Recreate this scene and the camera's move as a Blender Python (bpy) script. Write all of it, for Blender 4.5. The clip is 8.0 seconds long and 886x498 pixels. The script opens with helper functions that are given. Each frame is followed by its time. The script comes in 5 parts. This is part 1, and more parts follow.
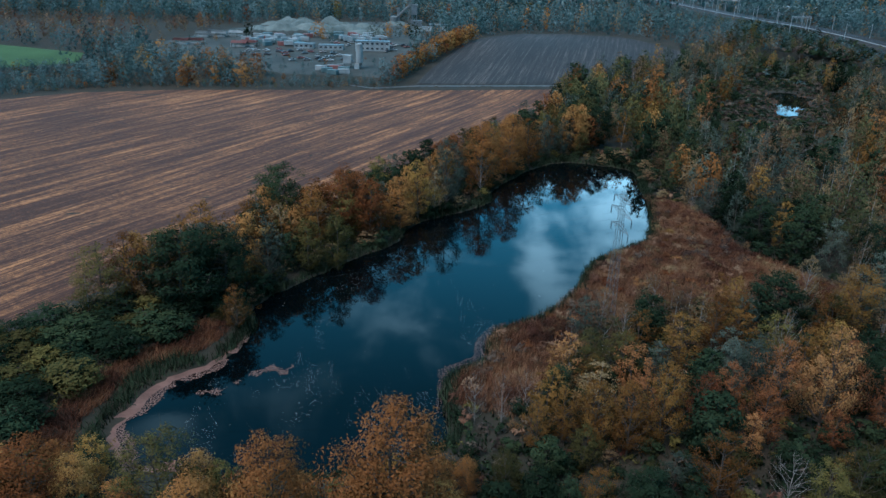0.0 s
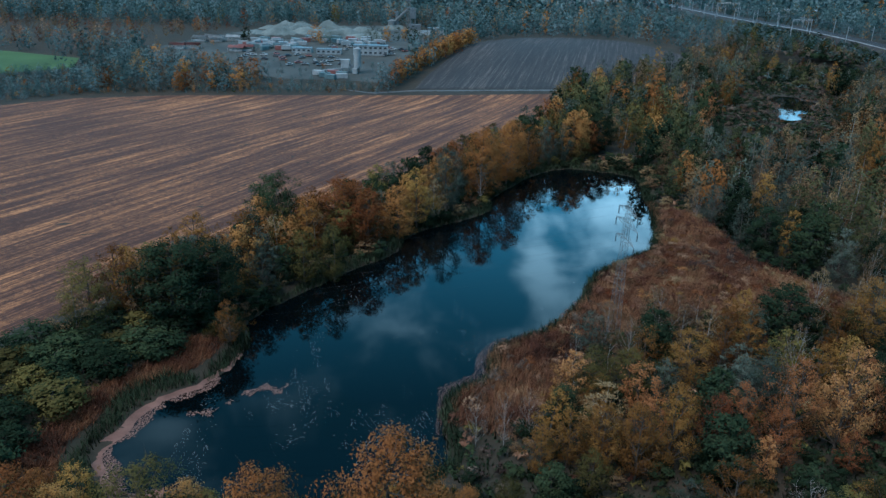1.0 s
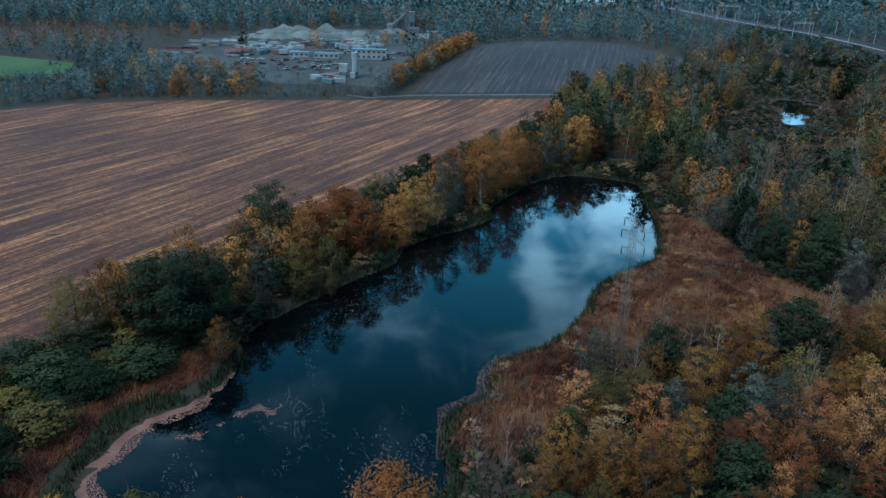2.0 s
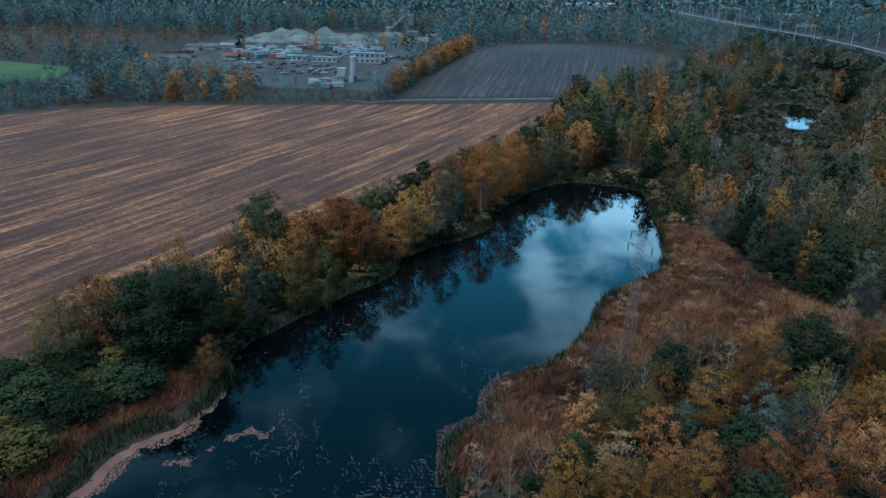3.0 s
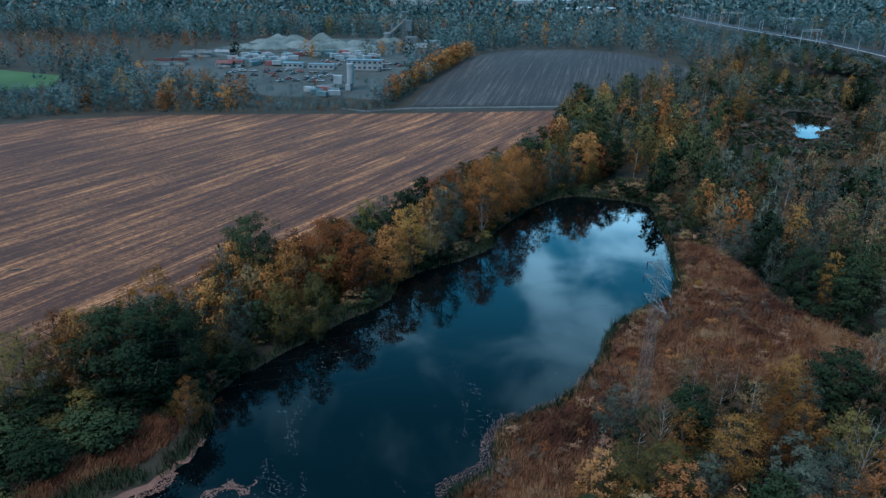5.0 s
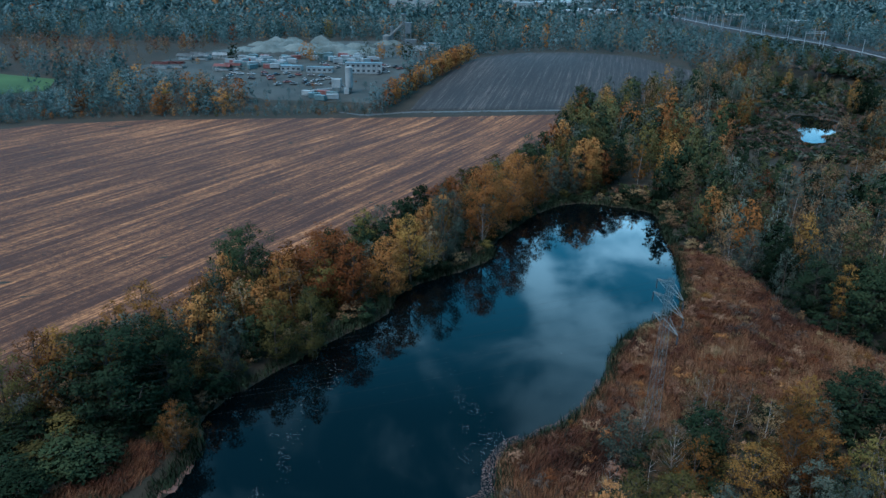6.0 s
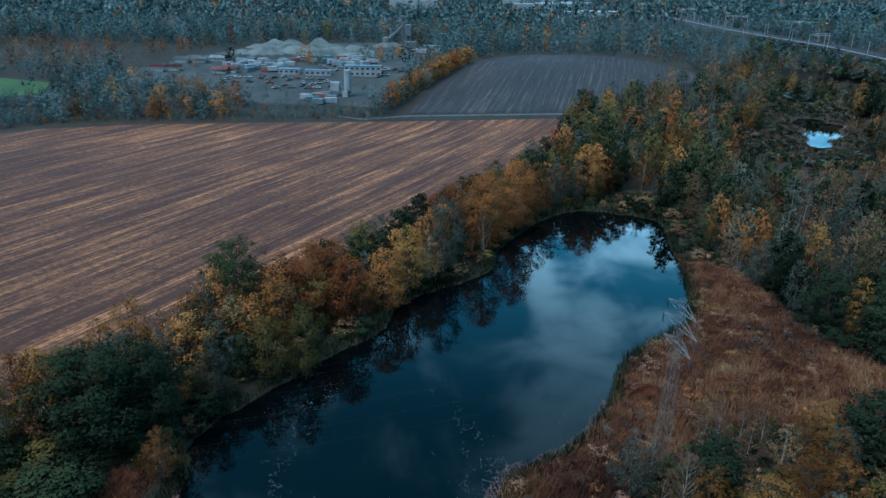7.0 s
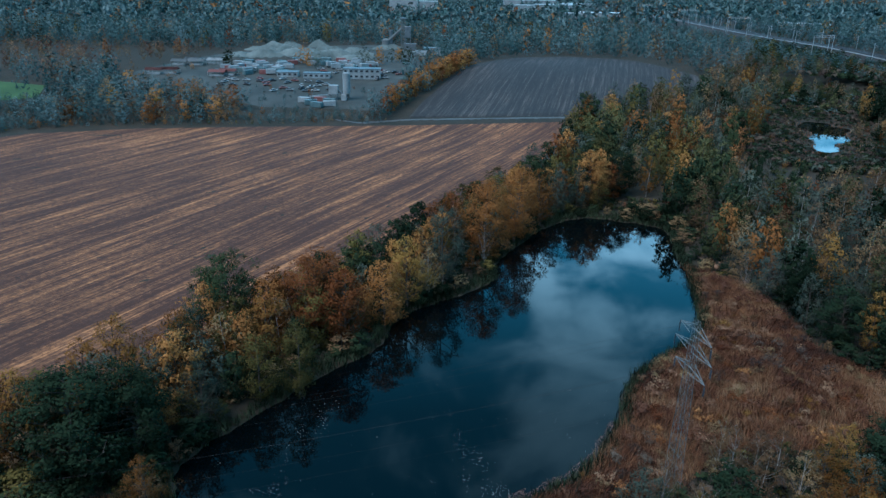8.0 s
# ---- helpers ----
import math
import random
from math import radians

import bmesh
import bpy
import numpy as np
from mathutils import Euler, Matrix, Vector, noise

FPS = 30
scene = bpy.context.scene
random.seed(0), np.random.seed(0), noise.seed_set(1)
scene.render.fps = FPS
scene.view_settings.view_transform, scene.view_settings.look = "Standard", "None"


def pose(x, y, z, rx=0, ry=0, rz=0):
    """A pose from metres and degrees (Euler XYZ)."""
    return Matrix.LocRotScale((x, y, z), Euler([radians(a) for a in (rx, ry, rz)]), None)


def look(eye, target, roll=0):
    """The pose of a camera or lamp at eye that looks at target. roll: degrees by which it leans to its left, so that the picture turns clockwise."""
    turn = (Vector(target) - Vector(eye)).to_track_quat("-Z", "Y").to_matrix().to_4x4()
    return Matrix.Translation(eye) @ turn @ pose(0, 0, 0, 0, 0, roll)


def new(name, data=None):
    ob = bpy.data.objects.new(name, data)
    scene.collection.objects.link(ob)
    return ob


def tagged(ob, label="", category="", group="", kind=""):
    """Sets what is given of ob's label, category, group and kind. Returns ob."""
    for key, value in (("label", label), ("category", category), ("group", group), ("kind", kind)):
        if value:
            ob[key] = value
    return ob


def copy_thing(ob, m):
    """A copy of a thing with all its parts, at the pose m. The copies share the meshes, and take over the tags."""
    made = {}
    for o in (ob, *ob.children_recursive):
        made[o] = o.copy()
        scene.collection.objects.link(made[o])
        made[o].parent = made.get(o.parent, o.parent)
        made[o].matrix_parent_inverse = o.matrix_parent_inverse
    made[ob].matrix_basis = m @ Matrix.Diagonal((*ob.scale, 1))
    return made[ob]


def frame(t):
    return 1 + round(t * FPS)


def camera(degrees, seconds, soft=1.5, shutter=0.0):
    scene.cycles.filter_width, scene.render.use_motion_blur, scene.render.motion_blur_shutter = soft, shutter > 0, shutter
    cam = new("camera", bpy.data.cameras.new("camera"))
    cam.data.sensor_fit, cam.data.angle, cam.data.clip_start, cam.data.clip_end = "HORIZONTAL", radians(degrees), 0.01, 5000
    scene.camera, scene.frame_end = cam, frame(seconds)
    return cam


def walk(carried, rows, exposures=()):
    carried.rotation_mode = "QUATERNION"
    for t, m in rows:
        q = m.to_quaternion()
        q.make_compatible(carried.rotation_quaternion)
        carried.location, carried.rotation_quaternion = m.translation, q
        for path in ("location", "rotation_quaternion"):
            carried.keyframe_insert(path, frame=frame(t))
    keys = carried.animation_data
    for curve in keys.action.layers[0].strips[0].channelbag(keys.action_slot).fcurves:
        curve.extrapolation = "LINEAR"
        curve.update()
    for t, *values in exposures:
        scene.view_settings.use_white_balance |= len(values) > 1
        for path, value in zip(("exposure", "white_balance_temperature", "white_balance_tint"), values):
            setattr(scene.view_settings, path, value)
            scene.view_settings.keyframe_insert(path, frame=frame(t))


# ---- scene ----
cam = camera(64.0, 8.0, soft=1.5)
PATH = [
    (0, (1.336, 11.177, 62.525), (0.147, 103.826, 24.913), 1.79),
    (0.5, (1.255, 13.276, 62.639), (0.118, 105.999, 25.207), 1.72),
    (1, (1.184, 15.451, 62.753), (0.091, 108.244, 25.494), 1.65),
    (1.5, (1.120, 17.699, 62.869), (0.068, 110.558, 25.773), 1.59),
    (3, (0.983, 24.827, 63.219), (0.012, 117.863, 26.566), 1.43),
    (3.5, (0.955, 27.316, 63.338), (-0.002, 120.403, 26.815), 1.38),
    (4, (0.935, 29.852, 63.457), (-0.013, 122.987, 27.057), 1.34),
    (4.5, (0.924, 32.432, 63.577), (-0.021, 125.612, 27.292), 1.30),
    (6, (0.944, 40.386, 63.943), (-0.032, 133.679, 27.950), 1.20),
    (6.5, (0.968, 43.093, 64.066), (-0.030, 136.416, 28.154), 1.18),
    (7, (1.000, 45.819, 64.190), (-0.026, 139.170, 28.351), 1.16),
    (7.5, (1.042, 48.560, 64.315), (-0.020, 141.936, 28.540), 1.14),
    (8, (1.092, 51.312, 64.441), (-0.011, 144.708, 28.721), 1.12),
]
walk(cam, [(t, look(eye, target, roll)) for t, eye, target, roll in PATH], exposures=[(0.0, 0.52, 5120.0, 13.5), (8.0, 0.52, 4900.0, 11.5)])

# ---- light: late dusk under broken cloud ----
SUN_EL, SUN_ROT = 60.0, 222.0
# banks of brighter cloud: place on the cloud plane, reach, strength
BANKS = [(0.54, 2.45, 0.22, 0.34, 0.30), (0.245, 1.76, 0.055, 0.20, 0.27), (0.15, 2.06, 0.10, 0.06, 0.16), (0.50, 1.92, 0.16, 0.12, 0.10), (0.33, 1.42, 0.15, 0.24, 0.19), (-0.52, 1.10, 0.05, 0.04, 0.20), (-0.32, 1.48, 0.07, 0.05, 0.12), (1.5, 2.95, 0.6, 0.6, 0.15), (0.22, 1.08, 0.11, 0.16, 0.20)]
VEIL, CLOUD = (0.9, 4.7, 6.4, 1.0), (8.8, 15.0, 16.2, 1.0)
world = bpy.data.worlds.new("world")
scene.world = world
world.use_nodes = True
wn, wl = world.node_tree.nodes, world.node_tree.links
wn.clear()
w_out, w_bg = wn.new("ShaderNodeOutputWorld"), wn.new("ShaderNodeBackground")
sky = wn.new("ShaderNodeTexSky")
sky.sky_type, sky.sun_disc = "NISHITA", False
sky.sun_elevation, sky.sun_rotation = radians(SUN_EL), radians(SUN_ROT)
sky.air_density, sky.dust_density, sky.ozone_density = 1.0, 0.8, 1.0
w_tc, w_sep = wn.new("ShaderNodeTexCoord"), wn.new("ShaderNodeSeparateXYZ")
wl.new(w_tc.outputs["Generated"], w_sep.inputs[0])


def wmath(op, a, b=None):
    n = wn.new("ShaderNodeMath")
    n.operation = op
    for k, v in enumerate((a, b)):
        if v is None:
            continue
        if isinstance(v, (int, float)):
            n.inputs[k].default_value = v
        else:
            wl.new(v, n.inputs[k])
    return n.outputs[0]


# the cloud layer is a plane overhead: direction over height
w_h = wmath("ADD", wmath("MAXIMUM", w_sep.outputs[2], 0.0), 0.12)
w_comb = wn.new("ShaderNodeCombineXYZ")
wl.new(wmath("DIVIDE", w_sep.outputs[0], w_h), w_comb.inputs[0])
wl.new(wmath("DIVIDE", w_sep.outputs[1], w_h), w_comb.inputs[1])
w_map = wn.new("ShaderNodeMapping")
wl.new(w_comb.outputs[0], w_map.inputs[0])
w_map.inputs["Location"].default_value = (0.35, 0.1, 0.0)
w_noise = wn.new("ShaderNodeTexNoise")
wl.new(w_map.outputs[0], w_noise.inputs["Vector"])
w_noise.inputs["Scale"].default_value = 3.6
w_noise.inputs["Detail"].default_value = 7.0
w_noise.inputs["Roughness"].default_value = 0.58
w_noise.inputs["Distortion"].default_value = 0.5
w_px, w_py = wmath("DIVIDE", w_sep.outputs[0], w_h), wmath("DIVIDE", w_sep.outputs[1], w_h)
# brighter banks of cloud ahead, thinner cloud elsewhere
w_bank = 0.0
for bx, by, rx, ry, gain in BANKS:
    dx = wmath("POWER", wmath("ABSOLUTE", wmath("MULTIPLY", wmath("SUBTRACT", w_px, bx), 1 / rx)), 2.0)
    dy = wmath("POWER", wmath("ABSOLUTE", wmath("MULTIPLY", wmath("SUBTRACT", w_py, by), 1 / ry)), 2.0)
    w_bank = wmath("ADD", wmath("MULTIPLY", wmath("EXPONENT", wmath("MULTIPLY", wmath("ADD", dx, dy), -1.0)), gain), w_bank)
w_ramp = wn.new("ShaderNodeMapRange")
w_ramp.interpolation_type = "SMOOTHSTEP"
wl.new(wmath("ADD", w_noise.outputs[0], w_bank), w_ramp.inputs["Value"])
w_ramp.inputs["From Min"].default_value, w_ramp.inputs["From Max"].default_value = 0.46, 0.80
w_veil = wn.new("ShaderNodeMix")
w_veil.data_type = "RGBA"
w_veil.inputs["Factor"].default_value = 0.85
wl.new(sky.outputs[0], w_veil.inputs[6])
w_veil.inputs[7].default_value = VEIL
w_mix = wn.new("ShaderNodeMix")
w_mix.data_type = "RGBA"
wl.new(w_ramp.outputs[0], w_mix.inputs["Factor"])
wl.new(w_veil.outputs[2], w_mix.inputs[6])
w_mix.inputs[7].default_value = CLOUD
wl.new(w_mix.outputs[2], w_bg.inputs["Color"])
# the sky deepens overhead
w_deep = wn.new("ShaderNodeMapRange")
wl.new(w_sep.outputs[2], w_deep.inputs["Value"])
w_deep.inputs["From Min"].default_value, w_deep.inputs["From Max"].default_value = 0.28, 0.56
w_deep.inputs["To Min"].default_value, w_deep.inputs["To Max"].default_value = 0.165, 0.052
# and is brighter towards the evening glow ahead
w_glow = wn.new("ShaderNodeMapRange")
wl.new(w_sep.outputs[1], w_glow.inputs["Value"])
w_glow.inputs["From Min"].default_value, w_glow.inputs["From Max"].default_value = -0.7, 0.7
w_glow.inputs["To Min"].default_value, w_glow.inputs["To Max"].default_value = 0.55, 1.0
w_low = wn.new("ShaderNodeMapRange")
wl.new(w_sep.outputs[2], w_low.inputs["Value"])
w_low.inputs["From Min"].default_value, w_low.inputs["From Max"].default_value = 0.08, 0.27
w_low.inputs["To Min"].default_value, w_low.inputs["To Max"].default_value = 0.32, 1.0
wl.new(wmath("MULTIPLY", w_low.outputs[0], wmath("MULTIPLY", w_deep.outputs[0], w_glow.outputs[0])), w_bg.inputs["Strength"])
wl.new(w_bg.outputs[0], w_out.inputs[0])

sun = new("sun", bpy.data.lights.new("sun", "SUN"))
sun.data.energy, sun.data.angle, sun.data.color = 2.5, radians(40), (1.0, 0.84, 0.67)
az, el = radians(SUN_ROT), radians(SUN_EL)
sun.matrix_world = look((0, 0, 300), Vector((0, 0, 300)) - Vector((math.sin(az) * math.cos(el), math.cos(az) * math.cos(el), math.sin(el))))


# ---- materials ----
def node_mat(name):
    m = bpy.data.materials.new(name)
    m.use_nodes = True
    m.node_tree.nodes.clear()
    out = m.node_tree.nodes.new("ShaderNodeOutputMaterial")
    return m, m.node_tree.nodes, m.node_tree.links, out


def noise_node(n, l, scale, detail=4.0, vec=None, rough=0.55):
    t = n.new("ShaderNodeTexNoise")
    t.inputs["Scale"].default_value, t.inputs["Detail"].default_value, t.inputs["Roughness"].default_value = scale, detail, rough
    if vec is not None:
        l.new(vec, t.inputs["Vector"])
    return t.outputs[0]


def ramp_node(n, l, fac, stops):
    r = n.new("ShaderNodeValToRGB")
    while len(r.color_ramp.elements) < len(stops):
        r.color_ramp.elements.new(0.5)
    for e, (p, c) in zip(r.color_ramp.elements, stops):
        e.position, e.color = p, (*c, 1.0)
    l.new(fac, r.inputs[0])
    return r.outputs[0]


def mix_node(n, l, fac, a, b, blend="MIX"):
    m = n.new("ShaderNodeMix")
    m.data_type, m.blend_type = "RGBA", blend
    for sock, v in ((m.inputs["Factor"], fac), (m.inputs[6], a), (m.inputs[7], b)):
        if isinstance(v, (int, float)):
            sock.default_value = v
        elif isinstance(v, tuple):
            sock.default_value = (*v, 1.0)
        else:
            l.new(v, sock)
    return m.outputs[2]


def plain(name, a, b, scale, rough=0.8, metal=0.0, bump=0.0, fine=None):
    """Two tones by noise at two scales, with relief."""
    m, n, l, out = node_mat(name)
    p = n.new("ShaderNodeBsdfPrincipled")
    pos = n.new("ShaderNodeNewGeometry").outputs["Position"]
    big, small = noise_node(n, l, scale, 5, pos), noise_node(n, l, fine or scale * 9, 4, pos)
    col = ramp_node(n, l, big, [(0.32, a), (0.68, b)])
    l.new(mix_node(n, l, 0.5, col, ramp_node(n, l, small, [(0.3, (0.55, 0.55, 0.55)), (0.7, (1.0, 1.0, 1.0))]), "MULTIPLY"), p.inputs["Base Color"])
    p.inputs["Roughness"].default_value, p.inputs["Metallic"].default_value = rough, metal
    if bump:
        bn = n.new("ShaderNodeBump")
        bn.inputs["Strength"].default_value, bn.inputs["Distance"].default_value = 0.6, bump
        l.new(small, bn.inputs["Height"])
        l.new(bn.outputs[0], p.inputs["Normal"])
    l.new(p.outputs[0], out.inputs[0])
    return m


def leaf_mat(name, stops, by_tree=True, through_light=0.12):
    """Leaves: each leaf its own tone, each tree its own cast."""
    m, n, l, out = node_mat(name)
    geo = n.new("ShaderNodeNewGeometry")
    if by_tree:
        who = n.new("ShaderNodeObjectInfo").outputs["Random"]
    else:
        at = n.new("ShaderNodeAttribute")
        at.attribute_name = "tint"
        who = at.outputs["Fac"]
    both = n.new("ShaderNodeMix")
    both.inputs["Factor"].default_value = 0.72 if by_tree else 0.84
    l.new(geo.outputs["Random Per Island"], both.inputs[2])
    l.new(who, both.inputs[3])
    col = ramp_node(n, l, both.outputs[0], stops)
    hs = n.new("ShaderNodeHueSaturation")
    l.new(col, hs.inputs["Color"])
    for sock, lo, hi in (("Hue", 0.487, 0.511), ("Value", *((0.70, 1.18) if by_tree else (0.70, 1.20)))):
        r = n.new("ShaderNodeMapRange")
        r.inputs["To Min"].default_value, r.inputs["To Max"].default_value = lo, hi
        l.new(who, r.inputs["Value"])
        l.new(r.outputs[0], hs.inputs[sock])
    patch = noise_node(n, l, 0.35, 3, geo.outputs["Position"])
    shade = mix_node(n, l, 0.6 if by_tree else 0.25, hs.outputs[0], ramp_node(n, l, patch, [(0.3, (0.6, 0.62, 0.6)), (0.7, (1.0, 1.0, 1.0))]), "MULTIPLY")
    d, tr, mx = n.new("ShaderNodeBsdfDiffuse"), n.new("ShaderNodeBsdfTranslucent"), n.new("ShaderNodeMixShader")
    l.new(shade, d.inputs[0])
    l.new(shade, tr.inputs[0])
    mx.inputs[0].default_value = through_light
    l.new(d.outputs[0], mx.inputs[1])
    l.new(tr.outputs[0], mx.inputs[2])
    l.new(mx.outputs[0], out.inputs[0])
    return m


LEAF = {
    "rust": [(0.0, (0.19, 0.082, 0.027)), (0.5, (0.32, 0.146, 0.046)), (1.0, (0.43, 0.215, 0.078))],
    "gold": [(0.0, (0.115, 0.058, 0.017)), (0.5, (0.215, 0.112, 0.032)), (1.0, (0.32, 0.18, 0.055))],
    "lime": [(0.0, (0.045, 0.047, 0.018)), (0.5, (0.095, 0.085, 0.030)), (1.0, (0.18, 0.14, 0.045))],
    "copper": [(0.0, (0.15, 0.062, 0.026)), (0.5, (0.285, 0.120, 0.048)), (1.0, (0.41, 0.19, 0.082))],
    "oakgreen": [(0.0, (0.016, 0.030, 0.018)), (0.6, (0.030, 0.050, 0.028)), (1.0, (0.055, 0.070, 0.032))],
    "grey": [(0.0, (0.050, 0.070, 0.056)), (0.5, (0.082, 0.105, 0.084)), (1.0, (0.125, 0.148, 0.115))],
    "pale": [(0.0, (0.125, 0.082, 0.044)), (0.5, (0.21, 0.138, 0.073)), (1.0, (0.30, 0.205, 0.112))],
    "olive": [(0.0, (0.042, 0.052, 0.024)), (0.5, (0.085, 0.095, 0.044)), (1.0, (0.15, 0.15, 0.066))],
    # far trees, next two: distance haze mixed into the colour as pale blue
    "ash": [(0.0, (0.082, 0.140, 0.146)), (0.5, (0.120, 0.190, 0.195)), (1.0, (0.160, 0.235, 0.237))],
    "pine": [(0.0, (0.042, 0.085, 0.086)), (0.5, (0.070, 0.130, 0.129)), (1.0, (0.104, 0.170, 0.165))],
    "fern": [(0.0, (0.12, 0.060, 0.040)), (0.5, (0.215, 0.113, 0.073)), (1.0, (0.34, 0.205, 0.135))],
    "bare": [(0.0, (0.08, 0.06, 0.05)), (0.5, (0.12, 0.095, 0.08)), (1.0, (0.17, 0.13, 0.10))],
}
leaf_of = {k: leaf_mat("leaf_" + k, s) for k, s in LEAF.items()}
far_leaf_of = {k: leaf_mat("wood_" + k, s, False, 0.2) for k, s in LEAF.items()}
bark = plain("bark", (0.05, 0.04, 0.032), (0.11, 0.09, 0.07), 2.0, 0.9, bump=0.02)
birch_bark = plain("birch_bark", (0.17, 0.16, 0.15), (0.44, 0.42, 0.39), 1.3, 0.8, bump=0.01)
reed_rust = leaf_mat("reed_rust", [(0.12, (0.075, 0.050, 0.040)), (0.42, (0.190, 0.092, 0.054)), (0.65, (0.265, 0.140, 0.074)), (0.9, (0.37, 0.26, 0.165))], False, 0.2)
reed_green = leaf_mat("reed_green", [(0.0, (0.018, 0.030, 0.020)), (0.5, (0.034, 0.055, 0.034)), (1.0, (0.065, 0.085, 0.048))], False, 0.2)
litter = plain("litter", (0.017, 0.019, 0.011), (0.038, 0.029, 0.017), 0.12, 0.95, bump=0.15, fine=1.6)
mud = plain("mud", (0.13, 0.068, 0.052), (0.23, 0.125, 0.095), 0.3, 0.97, bump=0.05)
asphalt = plain("asphalt", (0.05, 0.052, 0.055), (0.09, 0.09, 0.09), 0.2, 0.55, bump=0.01)
yard_soil = plain("yard_soil", (0.030, 0.040, 0.038), (0.075, 0.088, 0.084), 0.07, 0.9, bump=0.06, fine=0.8)
gravel = plain("gravel", (0.065, 0.095, 0.094), (0.19, 0.24, 0.235), 0.06, 0.95, bump=0.3, fine=0.7)
grass = plain("grass", (0.035, 0.085, 0.025), (0.06, 0.13, 0.04), 0.05, 0.95, bump=0.06, fine=1.2)
white_paint = plain("white_paint", (0.24, 0.28, 0.29), (0.40, 0.44, 0.45), 0.3, 0.5)
grey_metal = plain("grey_metal", (0.16, 0.18, 0.19), (0.28, 0.30, 0.31), 0.8, 0.45, 0.6)
galvanised = plain("galvanised", (0.40, 0.42, 0.43), (0.60, 0.62, 0.62), 1.5, 0.45, 0.5)
weathered = plain("weathered_steel", (0.14, 0.16, 0.16), (0.24, 0.26, 0.26), 1.5, 0.6, 0.3)
dark_steel = plain("dark_steel", (0.05, 0.055, 0.06), (0.09, 0.09, 0.10), 1.0, 0.5, 0.5)
red_paint = plain("red_paint", (0.20, 0.07, 0.065), (0.29, 0.12, 0.10), 0.5, 0.5)
blue_paint = plain("blue_paint", (0.09, 0.16, 0.18), (0.15, 0.23, 0.24), 0.5, 0.5)
rubber = plain("rubber", (0.015, 0.015, 0.016), (0.03, 0.03, 0.03), 3.0, 0.8)
pane_mat = plain("window_glass", (0.03, 0.04, 0.05), (0.05, 0.06, 0.07), 0.5, 0.08)


def field_mat(name, way, lo, hi, width, light=0.5):
    """Stubble and earth in long bands along the way of the plough."""
    m, n, l, out = node_mat(name)
    p = n.new("ShaderNodeBsdfPrincipled")
    pos = n.new("ShaderNodeNewGeometry").outputs["Position"]
    mp = n.new("ShaderNodeMapping")
    mp.vector_type = "TEXTURE"
    mp.inputs["Rotation"].default_value = (0, 0, way)
    l.new(pos, mp.inputs[0])

    def stretched(sx, sy, scale, detail):
        k = n.new("ShaderNodeMapping")
        k.inputs["Scale"].default_value = (sx, sy, 0.0)
        l.new(mp.outputs[0], k.inputs[0])
        return noise_node(n, l, scale, detail, k.outputs[0], 0.6)

    band = stretched(0.014, 1.0 / width, 1.0, 3.0)
    row = stretched(0.04, 1.9, 1.0, 3.0)
    clod = noise_node(n, l, 0.9, 6, pos, 0.75)
    wide = noise_node(n, l, 0.02, 3, pos)

    def weighted(a, k, b=None):
        t = n.new("ShaderNodeMath")
        t.operation = "MULTIPLY_ADD"
        l.new(a, t.inputs[0])
        t.inputs[1].default_value = k
        if b is not None:
            l.new(b, t.inputs[2])
        else:
            t.inputs[2].default_value = 0.0
        return t.outputs[0]

    mixed = weighted(row, 0.34, weighted(band, 0.34, weighted(wide, 0.12, weighted(clod, 0.20))))
    mid = tuple(0.68 * a + 0.32 * b for a, b in zip(lo, hi))
    col = ramp_node(n, l, mixed, [(light - 0.045, lo), (light + 0.015, mid), (light + 0.070, hi)])
    l.new(mix_node(n, l, 0.75, col, ramp_node(n, l, clod, [(0.3, (0.5, 0.5, 0.5)), (0.7, (1.0, 1.0, 1.0))]), "MULTIPLY"), p.inputs["Base Color"])
    p.inputs["Roughness"].default_value = 0.95
    bn = n.new("ShaderNodeBump")
    bn.inputs["Strength"].default_value, bn.inputs["Distance"].default_value = 0.7, 0.25
    l.new(row, bn.inputs["Height"])
    l.new(bn.outputs[0], p.inputs["Normal"])
    l.new(p.outputs[0], out.inputs[0])
    return m


PLOUGH = radians(63.5)
stubble = field_mat("stubble", PLOUGH, (0.068, 0.027, 0.014), (0.50, 0.225, 0.085), 4.0, 0.524)
earth = field_mat("earth", radians(77.5), (0.024, 0.027, 0.030), (0.105, 0.096, 0.090), 1.8, 0.52)

water_mat, wan, wal, wa_out = node_mat("pond_water")
wp = wan.new("ShaderNodeBsdfPrincipled")
wp.inputs["Base Color"].default_value = (0.0008, 0.0022, 0.003, 1)
wp.inputs["Roughness"].default_value, wp.inputs["IOR"].default_value = 0.02, 1.333
wpos = wan.new("ShaderNodeNewGeometry").outputs["Position"]
wb = wan.new("ShaderNodeBump")
wb.inputs["Strength"].default_value, wb.inputs["Distance"].default_value = 0.06, 0.02
wal.new(noise_node(wan, wal, 1.4, 3, wpos), wb.inputs["Height"])
wal.new(wb.outputs[0], wp.inputs["Normal"])
wal.new(wp.outputs[0], wa_out.inputs[0])


